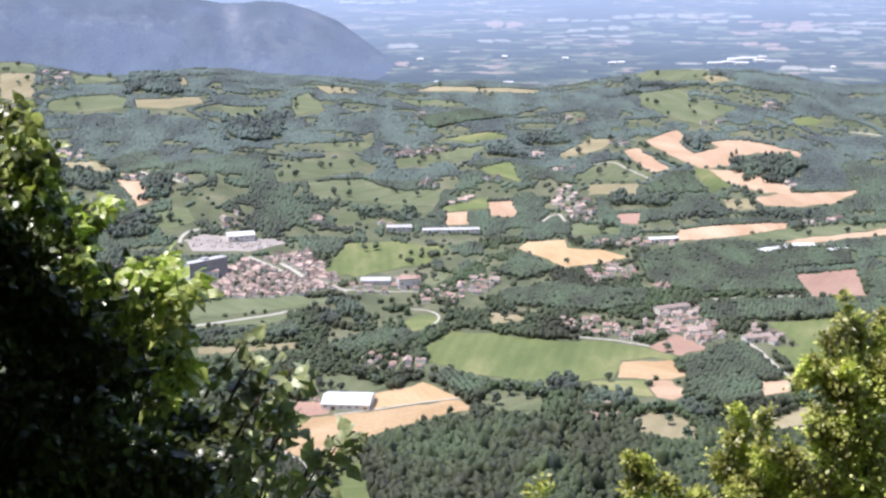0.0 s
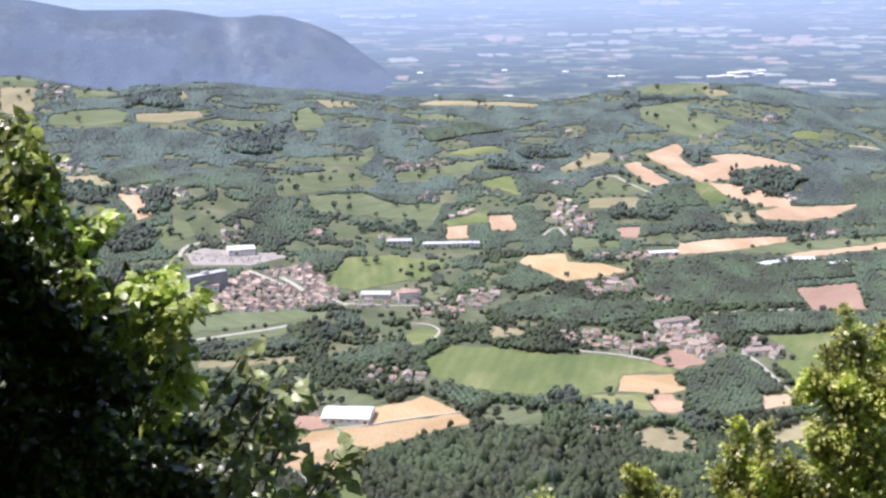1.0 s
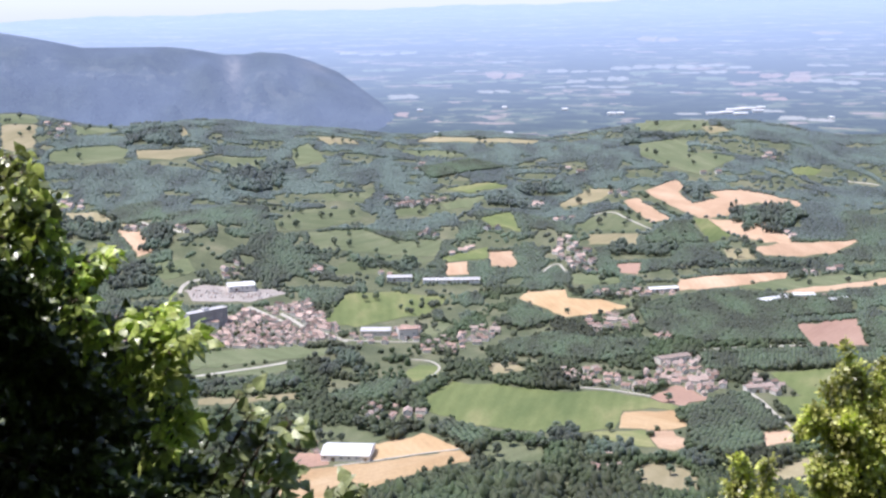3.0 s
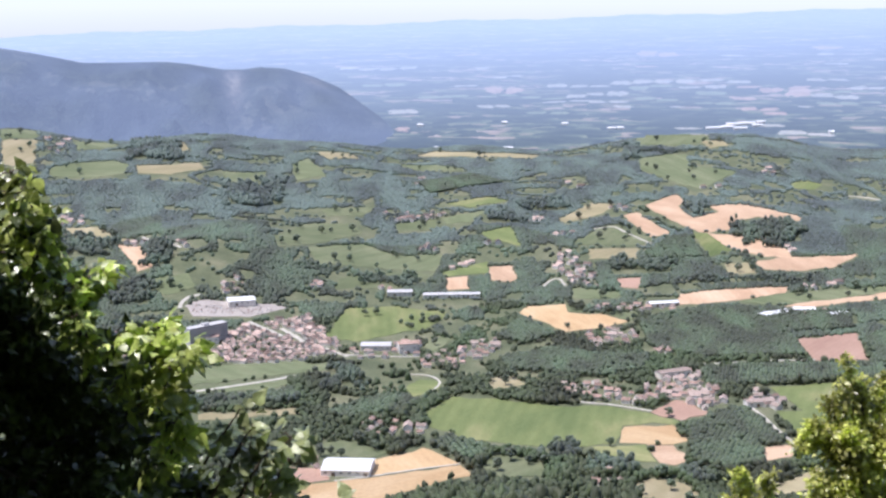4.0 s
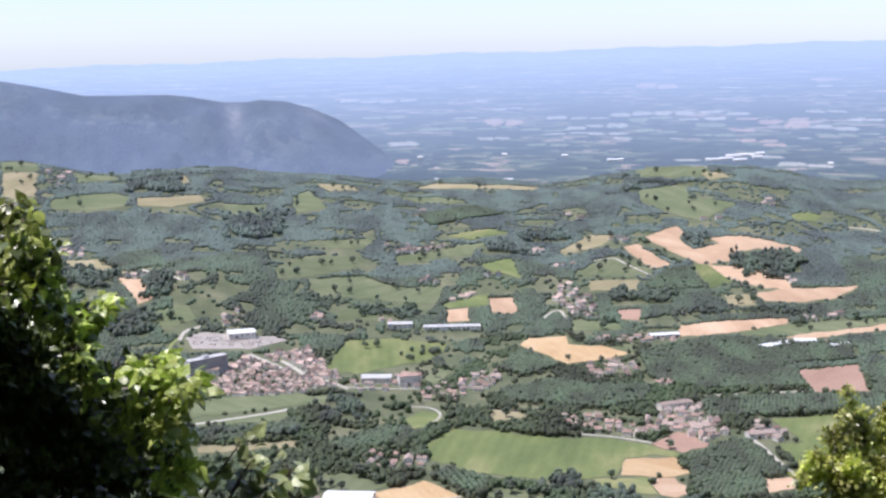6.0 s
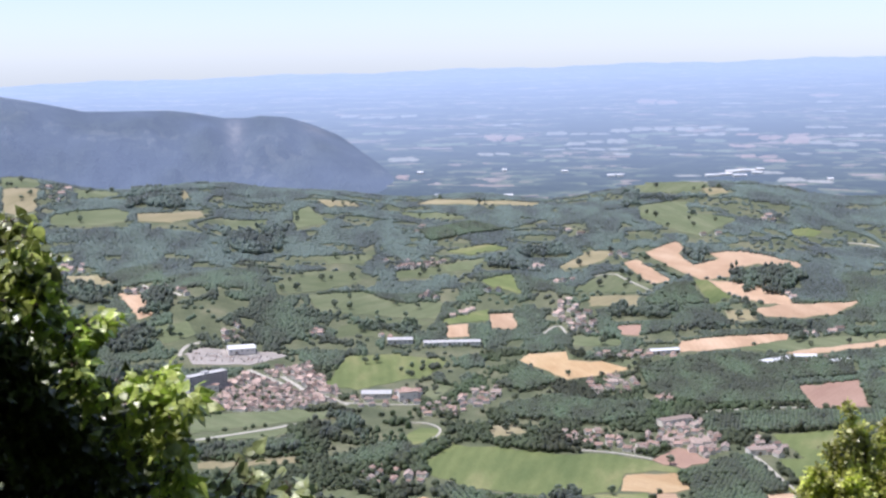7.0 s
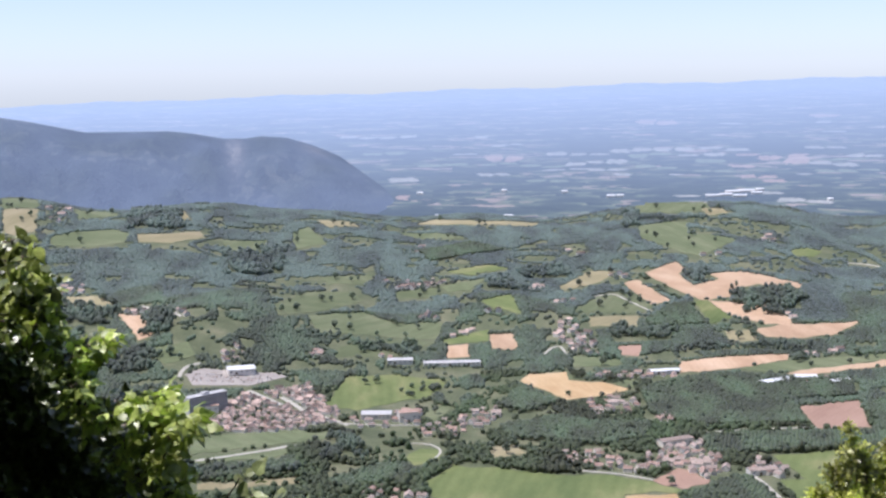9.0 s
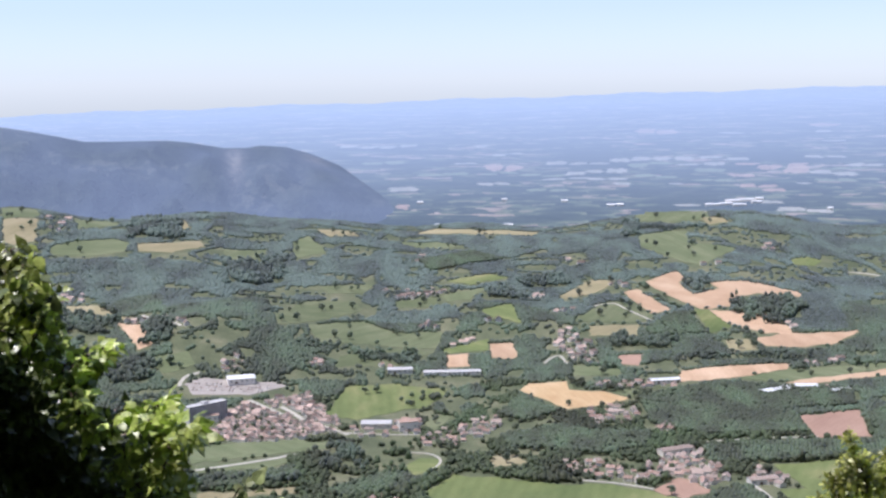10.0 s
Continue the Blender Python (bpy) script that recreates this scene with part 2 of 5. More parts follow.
def rod(points, radii, sides=7):
    """A tapered limb along a line of points."""
    V, F = [], []
    for i, p in enumerate(points):
        along = (points[min(i + 1, len(points) - 1)] - points[max(i - 1, 0)]).normalized()
        u = along.orthogonal().normalized()
        w = along.cross(u)
        V += [p + (u * math.cos(k * 6.2832 / sides) + w * math.sin(k * 6.2832 / sides)) * radii[i] for k in range(sides)]
    for i in range(len(points) - 1):
        F += [(i * sides + k, i * sides + (k + 1) % sides, (i + 1) * sides + (k + 1) % sides, (i + 1) * sides + k) for k in range(sides)]
    F.append(tuple(range(sides))[::-1])
    F.append(tuple((len(points) - 1) * sides + k for k in range(sides)))
    return V, F


rng = np.random.default_rng(7)


def wander(x, y, size, seed):
    """Smooth value noise from 0 to 1 over the plan."""
    g = np.random.default_rng(seed).random((128, 128))
    u, v = np.asarray(x) / size + 500, np.asarray(y) / size + 500
    i, j = np.floor(u).astype(int), np.floor(v).astype(int)
    fu, fv = u - i, v - j
    fu, fv = fu * fu * (3 - 2 * fu), fv * fv * (3 - 2 * fv)
    q = lambda a, b: g[a % 128, b % 128]
    return (q(i, j) * (1 - fu) + q(i + 1, j) * fu) * (1 - fv) + (q(i, j + 1) * (1 - fu) + q(i + 1, j + 1) * fu) * fv


def inside(x, y, corners):
    """Which of the points lie in the polygon."""
    hit = np.zeros(np.shape(x), bool)
    for (ax, ay), (bx, by) in zip(corners, corners[1:] + corners[:1]):
        if ay != by:
            hit ^= ((ay > y) != (by > y)) & (x < (bx - ax) * (y - ay) / (by - ay) + ax)
    return hit


# ---- the ground: one sheet from the slope underfoot to the far rim ----
ANGLES = np.radians(np.concatenate([np.arange(-24, 24.01, 0.4), np.arange(30, 331, 6)]))


def rings(radii):
    d, a = np.meshgrid(radii, ANGLES, indexing="ij")
    x, y = d * np.sin(a), d * np.cos(a)
    n, k = d.shape
    i, j = np.meshgrid(np.arange(n - 1), np.arange(k), indexing="ij")
    p, q = i * k + j, i * k + (j + 1) % k
    quads = np.stack([p, p + k, q + k, q], -1).reshape(-1, 4)
    return x, y, d, np.degrees(a), quads


x, y, d, a, quads = rings(np.concatenate([[0.0], np.geomspace(1.5, 500, 34), np.arange(520, 3641, 24)]))
me = mesh_of("ground", np.stack([x, y, land(x, y)], -1).reshape(-1, 3), quads[:, ::-1], M_GROUND, True)
tagged(new("ground", me), "green meadow ground of a wide valley with wooded hills", "ground", kind="structure")

# ---- the distance: a hazy plain just behind the hills, tilted up to fit the camera's view ----
# blue haze painted into the base colour of everything in the distance
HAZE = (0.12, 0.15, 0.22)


def distant(name, tones, patch_size, glow, far_glow, haze_tint=(0.47, 0.60, 0.86)):
    """Far-off land, its haze painted in: base colour fades to HAZE, blue glow emitted."""
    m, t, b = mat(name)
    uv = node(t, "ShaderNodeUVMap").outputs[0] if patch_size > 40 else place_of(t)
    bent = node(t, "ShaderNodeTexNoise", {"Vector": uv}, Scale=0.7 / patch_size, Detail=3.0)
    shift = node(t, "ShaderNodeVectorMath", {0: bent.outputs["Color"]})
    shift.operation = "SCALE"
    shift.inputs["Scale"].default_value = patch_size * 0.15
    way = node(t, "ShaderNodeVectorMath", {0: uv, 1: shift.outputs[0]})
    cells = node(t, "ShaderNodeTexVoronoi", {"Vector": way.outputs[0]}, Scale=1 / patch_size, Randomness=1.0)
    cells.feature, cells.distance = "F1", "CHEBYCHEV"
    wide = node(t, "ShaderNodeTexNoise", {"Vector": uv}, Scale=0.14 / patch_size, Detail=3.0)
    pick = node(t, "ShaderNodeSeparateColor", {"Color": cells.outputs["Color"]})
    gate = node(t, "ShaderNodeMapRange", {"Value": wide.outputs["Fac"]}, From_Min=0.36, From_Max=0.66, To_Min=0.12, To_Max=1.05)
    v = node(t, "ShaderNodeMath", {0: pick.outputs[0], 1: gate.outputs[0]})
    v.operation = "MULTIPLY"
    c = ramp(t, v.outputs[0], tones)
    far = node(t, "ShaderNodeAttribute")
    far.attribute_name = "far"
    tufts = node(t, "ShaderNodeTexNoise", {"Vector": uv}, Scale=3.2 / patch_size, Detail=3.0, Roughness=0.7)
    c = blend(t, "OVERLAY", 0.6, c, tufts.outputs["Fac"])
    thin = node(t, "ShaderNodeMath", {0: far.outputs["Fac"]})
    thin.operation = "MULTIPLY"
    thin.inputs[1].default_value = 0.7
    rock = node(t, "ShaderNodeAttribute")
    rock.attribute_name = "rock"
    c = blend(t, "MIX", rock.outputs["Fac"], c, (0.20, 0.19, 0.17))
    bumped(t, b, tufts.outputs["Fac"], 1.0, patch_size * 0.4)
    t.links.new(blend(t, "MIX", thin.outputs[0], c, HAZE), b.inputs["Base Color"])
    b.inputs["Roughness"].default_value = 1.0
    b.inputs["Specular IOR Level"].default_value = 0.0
    b.inputs["Emission Color"].default_value = (*haze_tint, 1)
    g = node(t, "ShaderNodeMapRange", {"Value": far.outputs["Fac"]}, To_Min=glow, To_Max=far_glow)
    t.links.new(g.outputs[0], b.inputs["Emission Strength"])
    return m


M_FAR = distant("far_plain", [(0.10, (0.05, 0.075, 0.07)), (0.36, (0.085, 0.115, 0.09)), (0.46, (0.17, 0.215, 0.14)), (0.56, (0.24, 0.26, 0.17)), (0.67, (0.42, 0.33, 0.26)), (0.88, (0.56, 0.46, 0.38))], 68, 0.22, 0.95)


def far_mesh(name, x, y, z, d, quads, material, far, rock=0.0):
    me = mesh_of(name, np.stack([x, y, z], -1).reshape(-1, 3), quads[:, ::-1], material, True)
    low = np.radians(np.clip(np.degrees(np.arctan2(EYE + 30 - z, d)), 0.25, 90))
    way = (EYE / np.tan(low) / d).ravel()
    u, v = x.ravel() * way, y.ravel() * way
    uv = me.uv_layers.new(name="UVMap")
    idx = np.empty(len(me.loops), np.int32)
    me.loops.foreach_get("vertex_index", idx)
    uv.data.foreach_set("uv", np.stack([u[idx], v[idx]], -1).ravel().astype(np.float32))
    me.attributes.new("far", "FLOAT", "POINT").data.foreach_set("value", np.asarray(far, np.float32).ravel())
    me.attributes.new("rock", "FLOAT", "POINT").data.foreach_set("value", np.broadcast_to(rock, x.shape).astype(np.float32).ravel())
    return new(name, me)


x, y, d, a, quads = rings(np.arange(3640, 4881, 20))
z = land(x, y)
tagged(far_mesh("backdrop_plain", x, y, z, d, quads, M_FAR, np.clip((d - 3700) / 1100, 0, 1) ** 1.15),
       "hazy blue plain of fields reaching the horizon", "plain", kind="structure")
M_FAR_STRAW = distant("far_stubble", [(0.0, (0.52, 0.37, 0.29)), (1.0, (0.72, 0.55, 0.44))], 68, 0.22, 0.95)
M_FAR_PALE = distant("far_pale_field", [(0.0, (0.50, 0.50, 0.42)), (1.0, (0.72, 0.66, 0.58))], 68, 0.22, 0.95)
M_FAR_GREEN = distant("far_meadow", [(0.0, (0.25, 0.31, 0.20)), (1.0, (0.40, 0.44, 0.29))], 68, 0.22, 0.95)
FAR_NAMES = {M_FAR_STRAW: "straw-coloured", M_FAR_PALE: "pale", M_FAR_GREEN: "light green"}
far_rng = np.random.default_rng(21)


def far_field(material, a0, a1, low, height):
    """Fields far out on the plain, between two compass angles, at an angle below the level of the eye."""
    count = max(1, round((a1 - a0) / 0.9))
    for n in range(count):
        lo, hi = a0 + (a1 - a0) * (n + 0.04) / count, a0 + (a1 - a0) * (n + 0.94) / count
        mid, tall = low + height * far_rng.uniform(-0.3, 0.3) * (count > 1), height * far_rng.uniform(0.45, 1.0)
        u, v = np.meshgrid(np.linspace(0, 1, 9), np.linspace(0, 1, 4), indexing="ij")
        start, end = lo + far_rng.uniform(-0.12, 0.12, 4), hi + far_rng.uniform(-0.12, 0.12, 4)
        a = start + (end - start) * u
        e = mid + tall * (far_rng.uniform(-0.25, 0.25) * (u - 0.5) + (v - 0.5) * (1 - 0.5 * (2 * u - 1) ** 12) * far_rng.uniform(0.7, 1.2, (9, 1)))
        d = 3660 + 1210 * np.clip((e + 6.3) / (horizon(a) + 6.3), 0, 1) ** (1 / 0.92)
        x, y = d * np.sin(np.radians(a)), d * np.cos(np.radians(a))
        p = (np.arange(8)[:, None] * 4 + np.arange(3)[None]).ravel()
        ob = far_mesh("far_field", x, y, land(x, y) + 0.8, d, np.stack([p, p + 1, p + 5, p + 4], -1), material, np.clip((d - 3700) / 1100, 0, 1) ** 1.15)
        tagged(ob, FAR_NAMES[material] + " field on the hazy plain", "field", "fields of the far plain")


far_field(M_FAR_STRAW, 7.63, 9.29, -2.13, 0.23)
far_field(M_FAR_STRAW, 7.52, 8.52, -2.61, 0.09)
far_field(M_FAR_STRAW, 1.63, 3.14, -3.45, 0.27)
far_field(M_FAR_STRAW, 12.36, 14.4, -3.65, 0.34)
far_field(M_FAR_STRAW, 11.28, 12.37, -3.87, 0.16)
far_field(M_FAR_STRAW, 11.76, 13.13, -4.25, 0.16)
far_field(M_FAR_STRAW, 12.59, 13.56, -4.44, 0.2)
far_field(M_FAR_STRAW, 14.27, 15.53, -1.91, 0.16)
far_field(M_FAR_STRAW, 11.49, 12.47, -3.42, 0.14)
far_field(M_FAR_STRAW, -1.99, -1.42, -5.0, 0.2)
far_field(M_FAR_STRAW, 13.54, 14.29, -3.44, 0.18)
far_field(M_FAR_PALE, 4.16, 6.63, -3.35, 0.14)
far_field(M_FAR_PALE, 6.63, 9.96, -3.2, 0.18)
far_field(M_FAR_PALE, 10.07, 12.14, -3.17, 0.18)
far_field(M_FAR_PALE, 4.83, 7.3, -3.71, 0.18)
far_field(M_FAR_PALE, 3.93, 5.96, -3.97, 0.14)
far_field(M_FAR_PALE, 9.19, 11.27, -3.41, 0.14)
far_field(M_FAR_PALE, 1.32, 2.68, -4.1, 0.14)
far_field(M_FAR_PALE, 14.3, 16.2, -3.78, 0.16)
far_field(M_FAR_PALE, 14.07, 15.77, -3.14, 0.14)
far_field(M_FAR_PALE, 15.77, 17.19, -3.44, 0.14)
far_field(M_FAR_PALE, 6.74, 7.53, -4.18, 0.16)
far_field(M_FAR_PALE, 9.09, 10.19, -5.04, 0.11)
far_field(M_FAR_PALE, 13.14, 15.38, -5.21, 0.16)
far_field(M_FAR_PALE, 13.88, 14.52, -4.18, 0.11)
far_field(M_FAR_PALE, 8.86, 9.52, -4.19, 0.07)
far_field(M_FAR_PALE, 1.23, 1.8, -2.62, 0.09)
far_field(M_FAR_PALE, -4.19, -1.03, -2.57, 0.11)
far_field(M_FAR_PALE, 5.73, 7.3, -4.01, 0.14)
far_field(M_FAR_PALE, 10.83, 11.91, -2.2, 0.09)
far_field(M_FAR_PALE, 14.7, 15.75, -2.53, 0.09)
far_field(M_FAR_PALE, 1.9, 3.26, -2.95, 0.09)
far_field(M_FAR_PALE, 0.31, 1.45, -3.3, 0.11)
far_field(M_FAR_PALE, 12.16, 13.46, -4.91, 0.11)
far_field(M_FAR_PALE, 14.59, 15.12, -2.16, 0.09)
far_field(M_FAR_GREEN, 7.3, 9.08, -3.42, 0.18)
far_field(M_FAR_GREEN, 3.03, 4.83, -3.82, 0.11)
far_field(M_FAR_GREEN, 14.51, 17.04, -4.0, 0.16)
far_field(M_FAR_GREEN, 7.53, 9.3, -3.88, 0.16)
far_field(M_FAR_GREEN, 1.44, 3.03, -3.73, 0.11)
far_field(M_FAR_GREEN, 9.96, 11.28, -3.66, 0.18)
far_field(M_FAR_GREEN, 3.25, 5.06, -4.42, 0.14)
far_field(M_FAR_GREEN, 15.14, 16.61, -3.6, 0.14)
far_field(M_FAR_GREEN, 9.85, 11.5, -4.03, 0.14)
far_field(M_FAR_GREEN, -3.31, -1.5, -3.26, 0.14)
far_field(M_FAR_GREEN, -1.05, 0.99, -3.71, 0.14)
# a bright white patch of the plain, no field, laid as a pale one
far_field(M_FAR_PALE, -2.23, -1.01, -4.29, 0.2)
# ---- the wooded mountain ridge at the rim of the plain ----
RIDGE_A = [-40, -24, -17.2, -16.2, -15.1, -14.1, -13.0, -10.9, -10.0, -8.7, -8.0, -7.3, -6.4, -5.3, -4.2, -3.6, -2.9, -2.4, -2.0, -1.0, 1.0, 3.0]
RIDGE_E = [-1.0, -1.1, -1.48, -1.66, -1.9, -2.13, -2.15, -2.16, -2.27, -2.52, -2.54, -2.44, -2.53, -2.86, -3.27, -3.62, -4.0, -4.23, -4.42, -4.75, -5.3, -6.1]
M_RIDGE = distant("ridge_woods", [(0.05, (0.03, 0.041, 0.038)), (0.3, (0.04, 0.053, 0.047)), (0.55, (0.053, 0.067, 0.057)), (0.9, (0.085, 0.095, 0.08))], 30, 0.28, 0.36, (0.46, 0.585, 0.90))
a, k = np.meshgrid(np.linspace(-40, 3.0, 340), np.linspace(0, 1, 50), indexing="ij")
d = 3700 + 900 * k
x, y = d * np.sin(np.radians(a)), d * np.cos(np.radians(a))
top = EYE + 4300 * np.tan(np.radians(np.interp(a, RIDGE_A, RIDGE_E)))
foot = land(x, y) - 4
lift = ease(k, 0.0, 0.667) * (1 - ease(k, 0.70, 1.0))
spurs = -0.42 * np.abs(wander(a * 75 + 0.35 * d, d * 0.5, 160, 5) - 0.5) + 0.24 * (wander(a * 75, d * 0.8, 70, 6) - 0.5) + 0.10 * (wander(a * 75, d, 26, 8) - 0.5)
cliff = 0.8 * np.exp(-((a + 8.35) / 0.35) ** 2 - ((k - 0.50) / 0.14) ** 2) + 0.5 * np.exp(-((a + 5.2) / 0.5) ** 2 - ((k - 0.58) / 0.10) ** 2)
cliff = cliff * (0.4 + 1.2 * wander(a * 75, d, 14, 9))
slim = ease(-a, -1.0, 6.0)  # the spurs die out where the ridge runs down into the plain
z = foot + (np.maximum(top, foot) - foot) * np.clip(lift + slim * spurs * np.sin(np.pi * np.clip(k / 0.667, 0, 1)) * (k < 0.667), 0, 1)
n, c = a.shape
i, j = np.meshgrid(np.arange(n - 1), np.arange(c - 1), indexing="ij")
p = i * c + j
quads = np.stack([p, p + 1, p + c + 1, p + c], -1).reshape(-1, 4)
# the ridge's foot gets more of the painted haze than its crest
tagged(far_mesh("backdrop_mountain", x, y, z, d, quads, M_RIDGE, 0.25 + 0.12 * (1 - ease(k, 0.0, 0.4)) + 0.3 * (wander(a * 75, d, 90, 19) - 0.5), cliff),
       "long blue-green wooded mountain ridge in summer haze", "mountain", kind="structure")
# ---- the plan of the valley, metres, traced from the camera's view onto the land: x to the right of straight ahead, y ahead ----
FIELDS = []


def lay(material, label, *corners):
    FIELDS.append((material, label, list(corners)))


lay(M_TAN, "harvested tan wheat field on a hillside", (374, 2661), (443, 2722), (453, 2668), (434, 2639), (451, 2563), (499, 2578), (490, 2620), (546, 2617), (605, 2558), (639, 2526), (624, 2500), (591, 2496), (558, 2527), (515, 2512), (496, 2467), (444, 2476), (411, 2555))
lay(M_TAN, "narrow strip of harvested tan stubble", (328, 2610), (354, 2622), (398, 2484), (358, 2469))
lay(M_TAN, "harvested tan stubble below a grove", (458, 2463), (499, 2435), (543, 2404), (571, 2323), (564, 2286), (513, 2317), (477, 2367))
lay(M_TAN, "long harvested tan field by a hedge", (498, 2280), (567, 2301), (676, 2295), (626, 2244), (565, 2224), (506, 2234))
lay(M_GREEN, "green crop wedge between stubble and wood", (434, 2474), (456, 2464), (477, 2353), (437, 2326))
lay(M_TAN, "harvested tan field along a treeline", (349, 2109), (404, 2126), (522, 2135), (510, 2103), (426, 2067), (341, 2051))
lay(M_PASTURE, "pale green long field along a treeline", (428, 2060), (515, 2104), (591, 2120), (675, 2128), (667, 2102), (531, 2049), (487, 2039))
lay(M_TAN, "pale tan strip beside a green field", (489, 2032), (541, 2059), (665, 2096), (656, 2066), (589, 2052), (515, 2019))
lay(M_GOLD, "bright golden stubble field beside a hamlet", (105, 2027), (119, 2065), (176, 2074), (175, 2026), (222, 2013), (257, 1970), (213, 1935), (163, 1917), (136, 1975))
lay(M_PASTURE, "light green field beside golden stubble", (179, 2073), (205, 2065), (205, 2029), (178, 2028))
lay(M_PASTURE, "yellow-green field beside golden stubble", (226, 2019), (276, 2015), (269, 1978), (259, 1973))
lay(M_SOIL, "reddish-brown bare field among orchards", (465, 1859), (554, 1883), (530, 1745), (463, 1744))
lay(M_TAN, "small harvested tan field by houses", (70, 2317), (109, 2322), (116, 2249), (99, 2217), (67, 2233))
lay(M_TAN, "small pale tan field by a treeline", (-1, 2248), (36, 2260), (34, 2176), (1, 2170))
lay(M_GREEN, "green paddock above a small tan field", (-12, 2291), (69, 2348), (67, 2278), (0, 2260))
lay(M_SOIL, "small reddish field under a wood", (266, 2212), (309, 2209), (292, 2147), (268, 2160))
lay(M_DRY, "dry pale grass slope below a wood", (-692, 2522), (-618, 2518), (-573, 2449), (-533, 2404), (-590, 2413), (-636, 2428))
lay(M_TAN, "small tan field in a wooded hollow", (-561, 2389), (-506, 2340), (-461, 2196), (-482, 2187), (-507, 2255))
lay(M_DRY, "dry tan field on the hill crest", (-960, 3080), (-888, 3105), (-845, 2925), (-881, 2898), (-910, 2912))
lay(M_PASTURE, "green field on top of the hill", (-1030, 3290), (-945, 3310), (-892, 3125), (-962, 3092))
lay(M_GREEN, "large bright green crop field", (-27, 1531), (5, 1602), (44, 1589), (107, 1561), (183, 1550), (223, 1521), (252, 1483), (187, 1476), (171, 1414), (143, 1405), (97, 1404), (34, 1430), (-20, 1481))
lay(M_GOLD, "gold stubble strip beside a green crop", (188, 1471), (241, 1476), (248, 1420), (230, 1408), (176, 1416))
lay(M_GREEN, "pale yellow-green field by an orchard", (146, 1404), (201, 1408), (205, 1352), (188, 1355), (152, 1383))
lay(M_TAN, "reddish tan strip by an orchard", (204, 1408), (230, 1404), (240, 1362), (221, 1341), (207, 1350))
lay(M_SOIL, "reddish-brown field at the village edge", (224, 1525), (260, 1574), (289, 1521), (253, 1489))
lay(M_TAN, "small tan field at the foot of an orchard", (319, 1395), (353, 1402), (345, 1365), (313, 1351))
lay(M_DRY, "dry tan field behind a bush", (289, 1253), (318, 1289), (361, 1332), (345, 1276), (308, 1248))
lay(M_GOLD, "gold stubble field above a farm track", (-80, 1365), (-27, 1408), (11, 1355), (-32, 1340), (-77, 1317))
lay(M_GOLD, "wide pale gold stubble field by a farm", (-157, 1291), (-110, 1304), (-32, 1334), (11, 1349), (24, 1317), (-1, 1307), (-28, 1283), (-49, 1264), (-74, 1233), (-76, 1192), (-103, 1154), (-136, 1188), (-157, 1202))
lay(M_SOIL, "pinkish bare field beside a barn", (-161, 1352), (-127, 1347), (-115, 1310), (-158, 1295))
lay(M_PASTURE, "green pasture behind a barn", (-150, 1415), (-114, 1437), (-59, 1396), (-86, 1371), (-132, 1376))
lay(M_GREEN, "grassy slope below the stubble field", (-91, 1120), (-75, 1167), (-63, 1055), (-40, 1013), (-102, 1024))
lay(M_GREEN, "green field beside the town", (-171, 1908), (-149, 2058), (-84, 2073), (0, 2038), (-24, 1949), (-71, 1919), (-123, 1875))
lay(M_GREEN, "green field beside the red-roofed village", (378, 1621), (463, 1639), (429, 1492), (390, 1442), (365, 1452), (362, 1520), (392, 1523))
lay(M_GREEN, "bright green field among trees", (62, 2521), (120, 2568), (130, 2441), (83, 2474))
lay(M_PASTURE, "green hillside meadow with hedges", (-299, 2430), (-256, 2575), (-173, 2592), (-149, 2537), (-222, 2414), (-281, 2340))
lay(M_PASTURE, "green meadow slope with bushes", (-236, 2376), (-147, 2453), (-86, 2397), (-7, 2401), (-16, 2295), (-129, 2301), (-210, 2277))
lay(M_PASTURE, "green meadow by a farm lane", (-170, 2217), (-64, 2295), (-18, 2279), (-79, 2181), (-174, 2158))
lay(M_PASTURE, "green clearing below the crest", (-334, 3087), (-304, 3162), (-249, 2977), (-311, 2946))
lay(M_PASTURE, "pale green meadow below the crest", (-807, 2890), (-769, 2944), (-699, 3000), (-659, 2960), (-654, 2882), (-716, 2832), (-788, 2840))
lay(M_DRY, "pale meadow strip below the crest", (-646, 2954), (-572, 2965), (-521, 3014), (-500, 2955), (-554, 2868), (-625, 2882))
lay(M_PASTURE, "meadow clearing behind a wood", (-830, 3195), (-790, 3310), (-726, 3216), (-797, 3071))
lay(M_DRY, "small pale clearing on the wooded crest", (-618, 3263), (-592, 3240), (-560, 3136), (-583, 3129))
lay(M_PASTURE, "pale green strip in the hill woods", (-467, 2964), (-380, 3021), (-368, 2924), (-441, 2866))
lay(M_DRY, "pale meadow behind the crest wood", (-290, 3237), (-214, 3253), (-192, 3201), (-258, 3151))
lay(M_PASTURE, "yellow-green meadow on a hilltop", (450, 3395), (536, 3806), (690, 3788), (615, 3300), (583, 3262), (520, 3254), (449, 3299))
lay(M_DRY, "dry meadow on the wooded crest", (594, 3295), (637, 3261), (639, 3197), (587, 3194))
lay(M_PASTURE, "wide green meadow under a hilltop wood", (419, 3080), (494, 3150), (535, 3140), (515, 2996), (560, 2985), (602, 2930), (560, 2860), (497, 2754), (461, 2804), (400, 2933))
lay(M_GREEN, "small green meadow in the woods", (693, 2848), (737, 2879), (760, 2855), (730, 2806), (687, 2803))
lay(M_PASTURE, "green meadow in a wooded hollow", (-462, 2146), (-400, 2162), (-380, 2120), (-420, 2088))
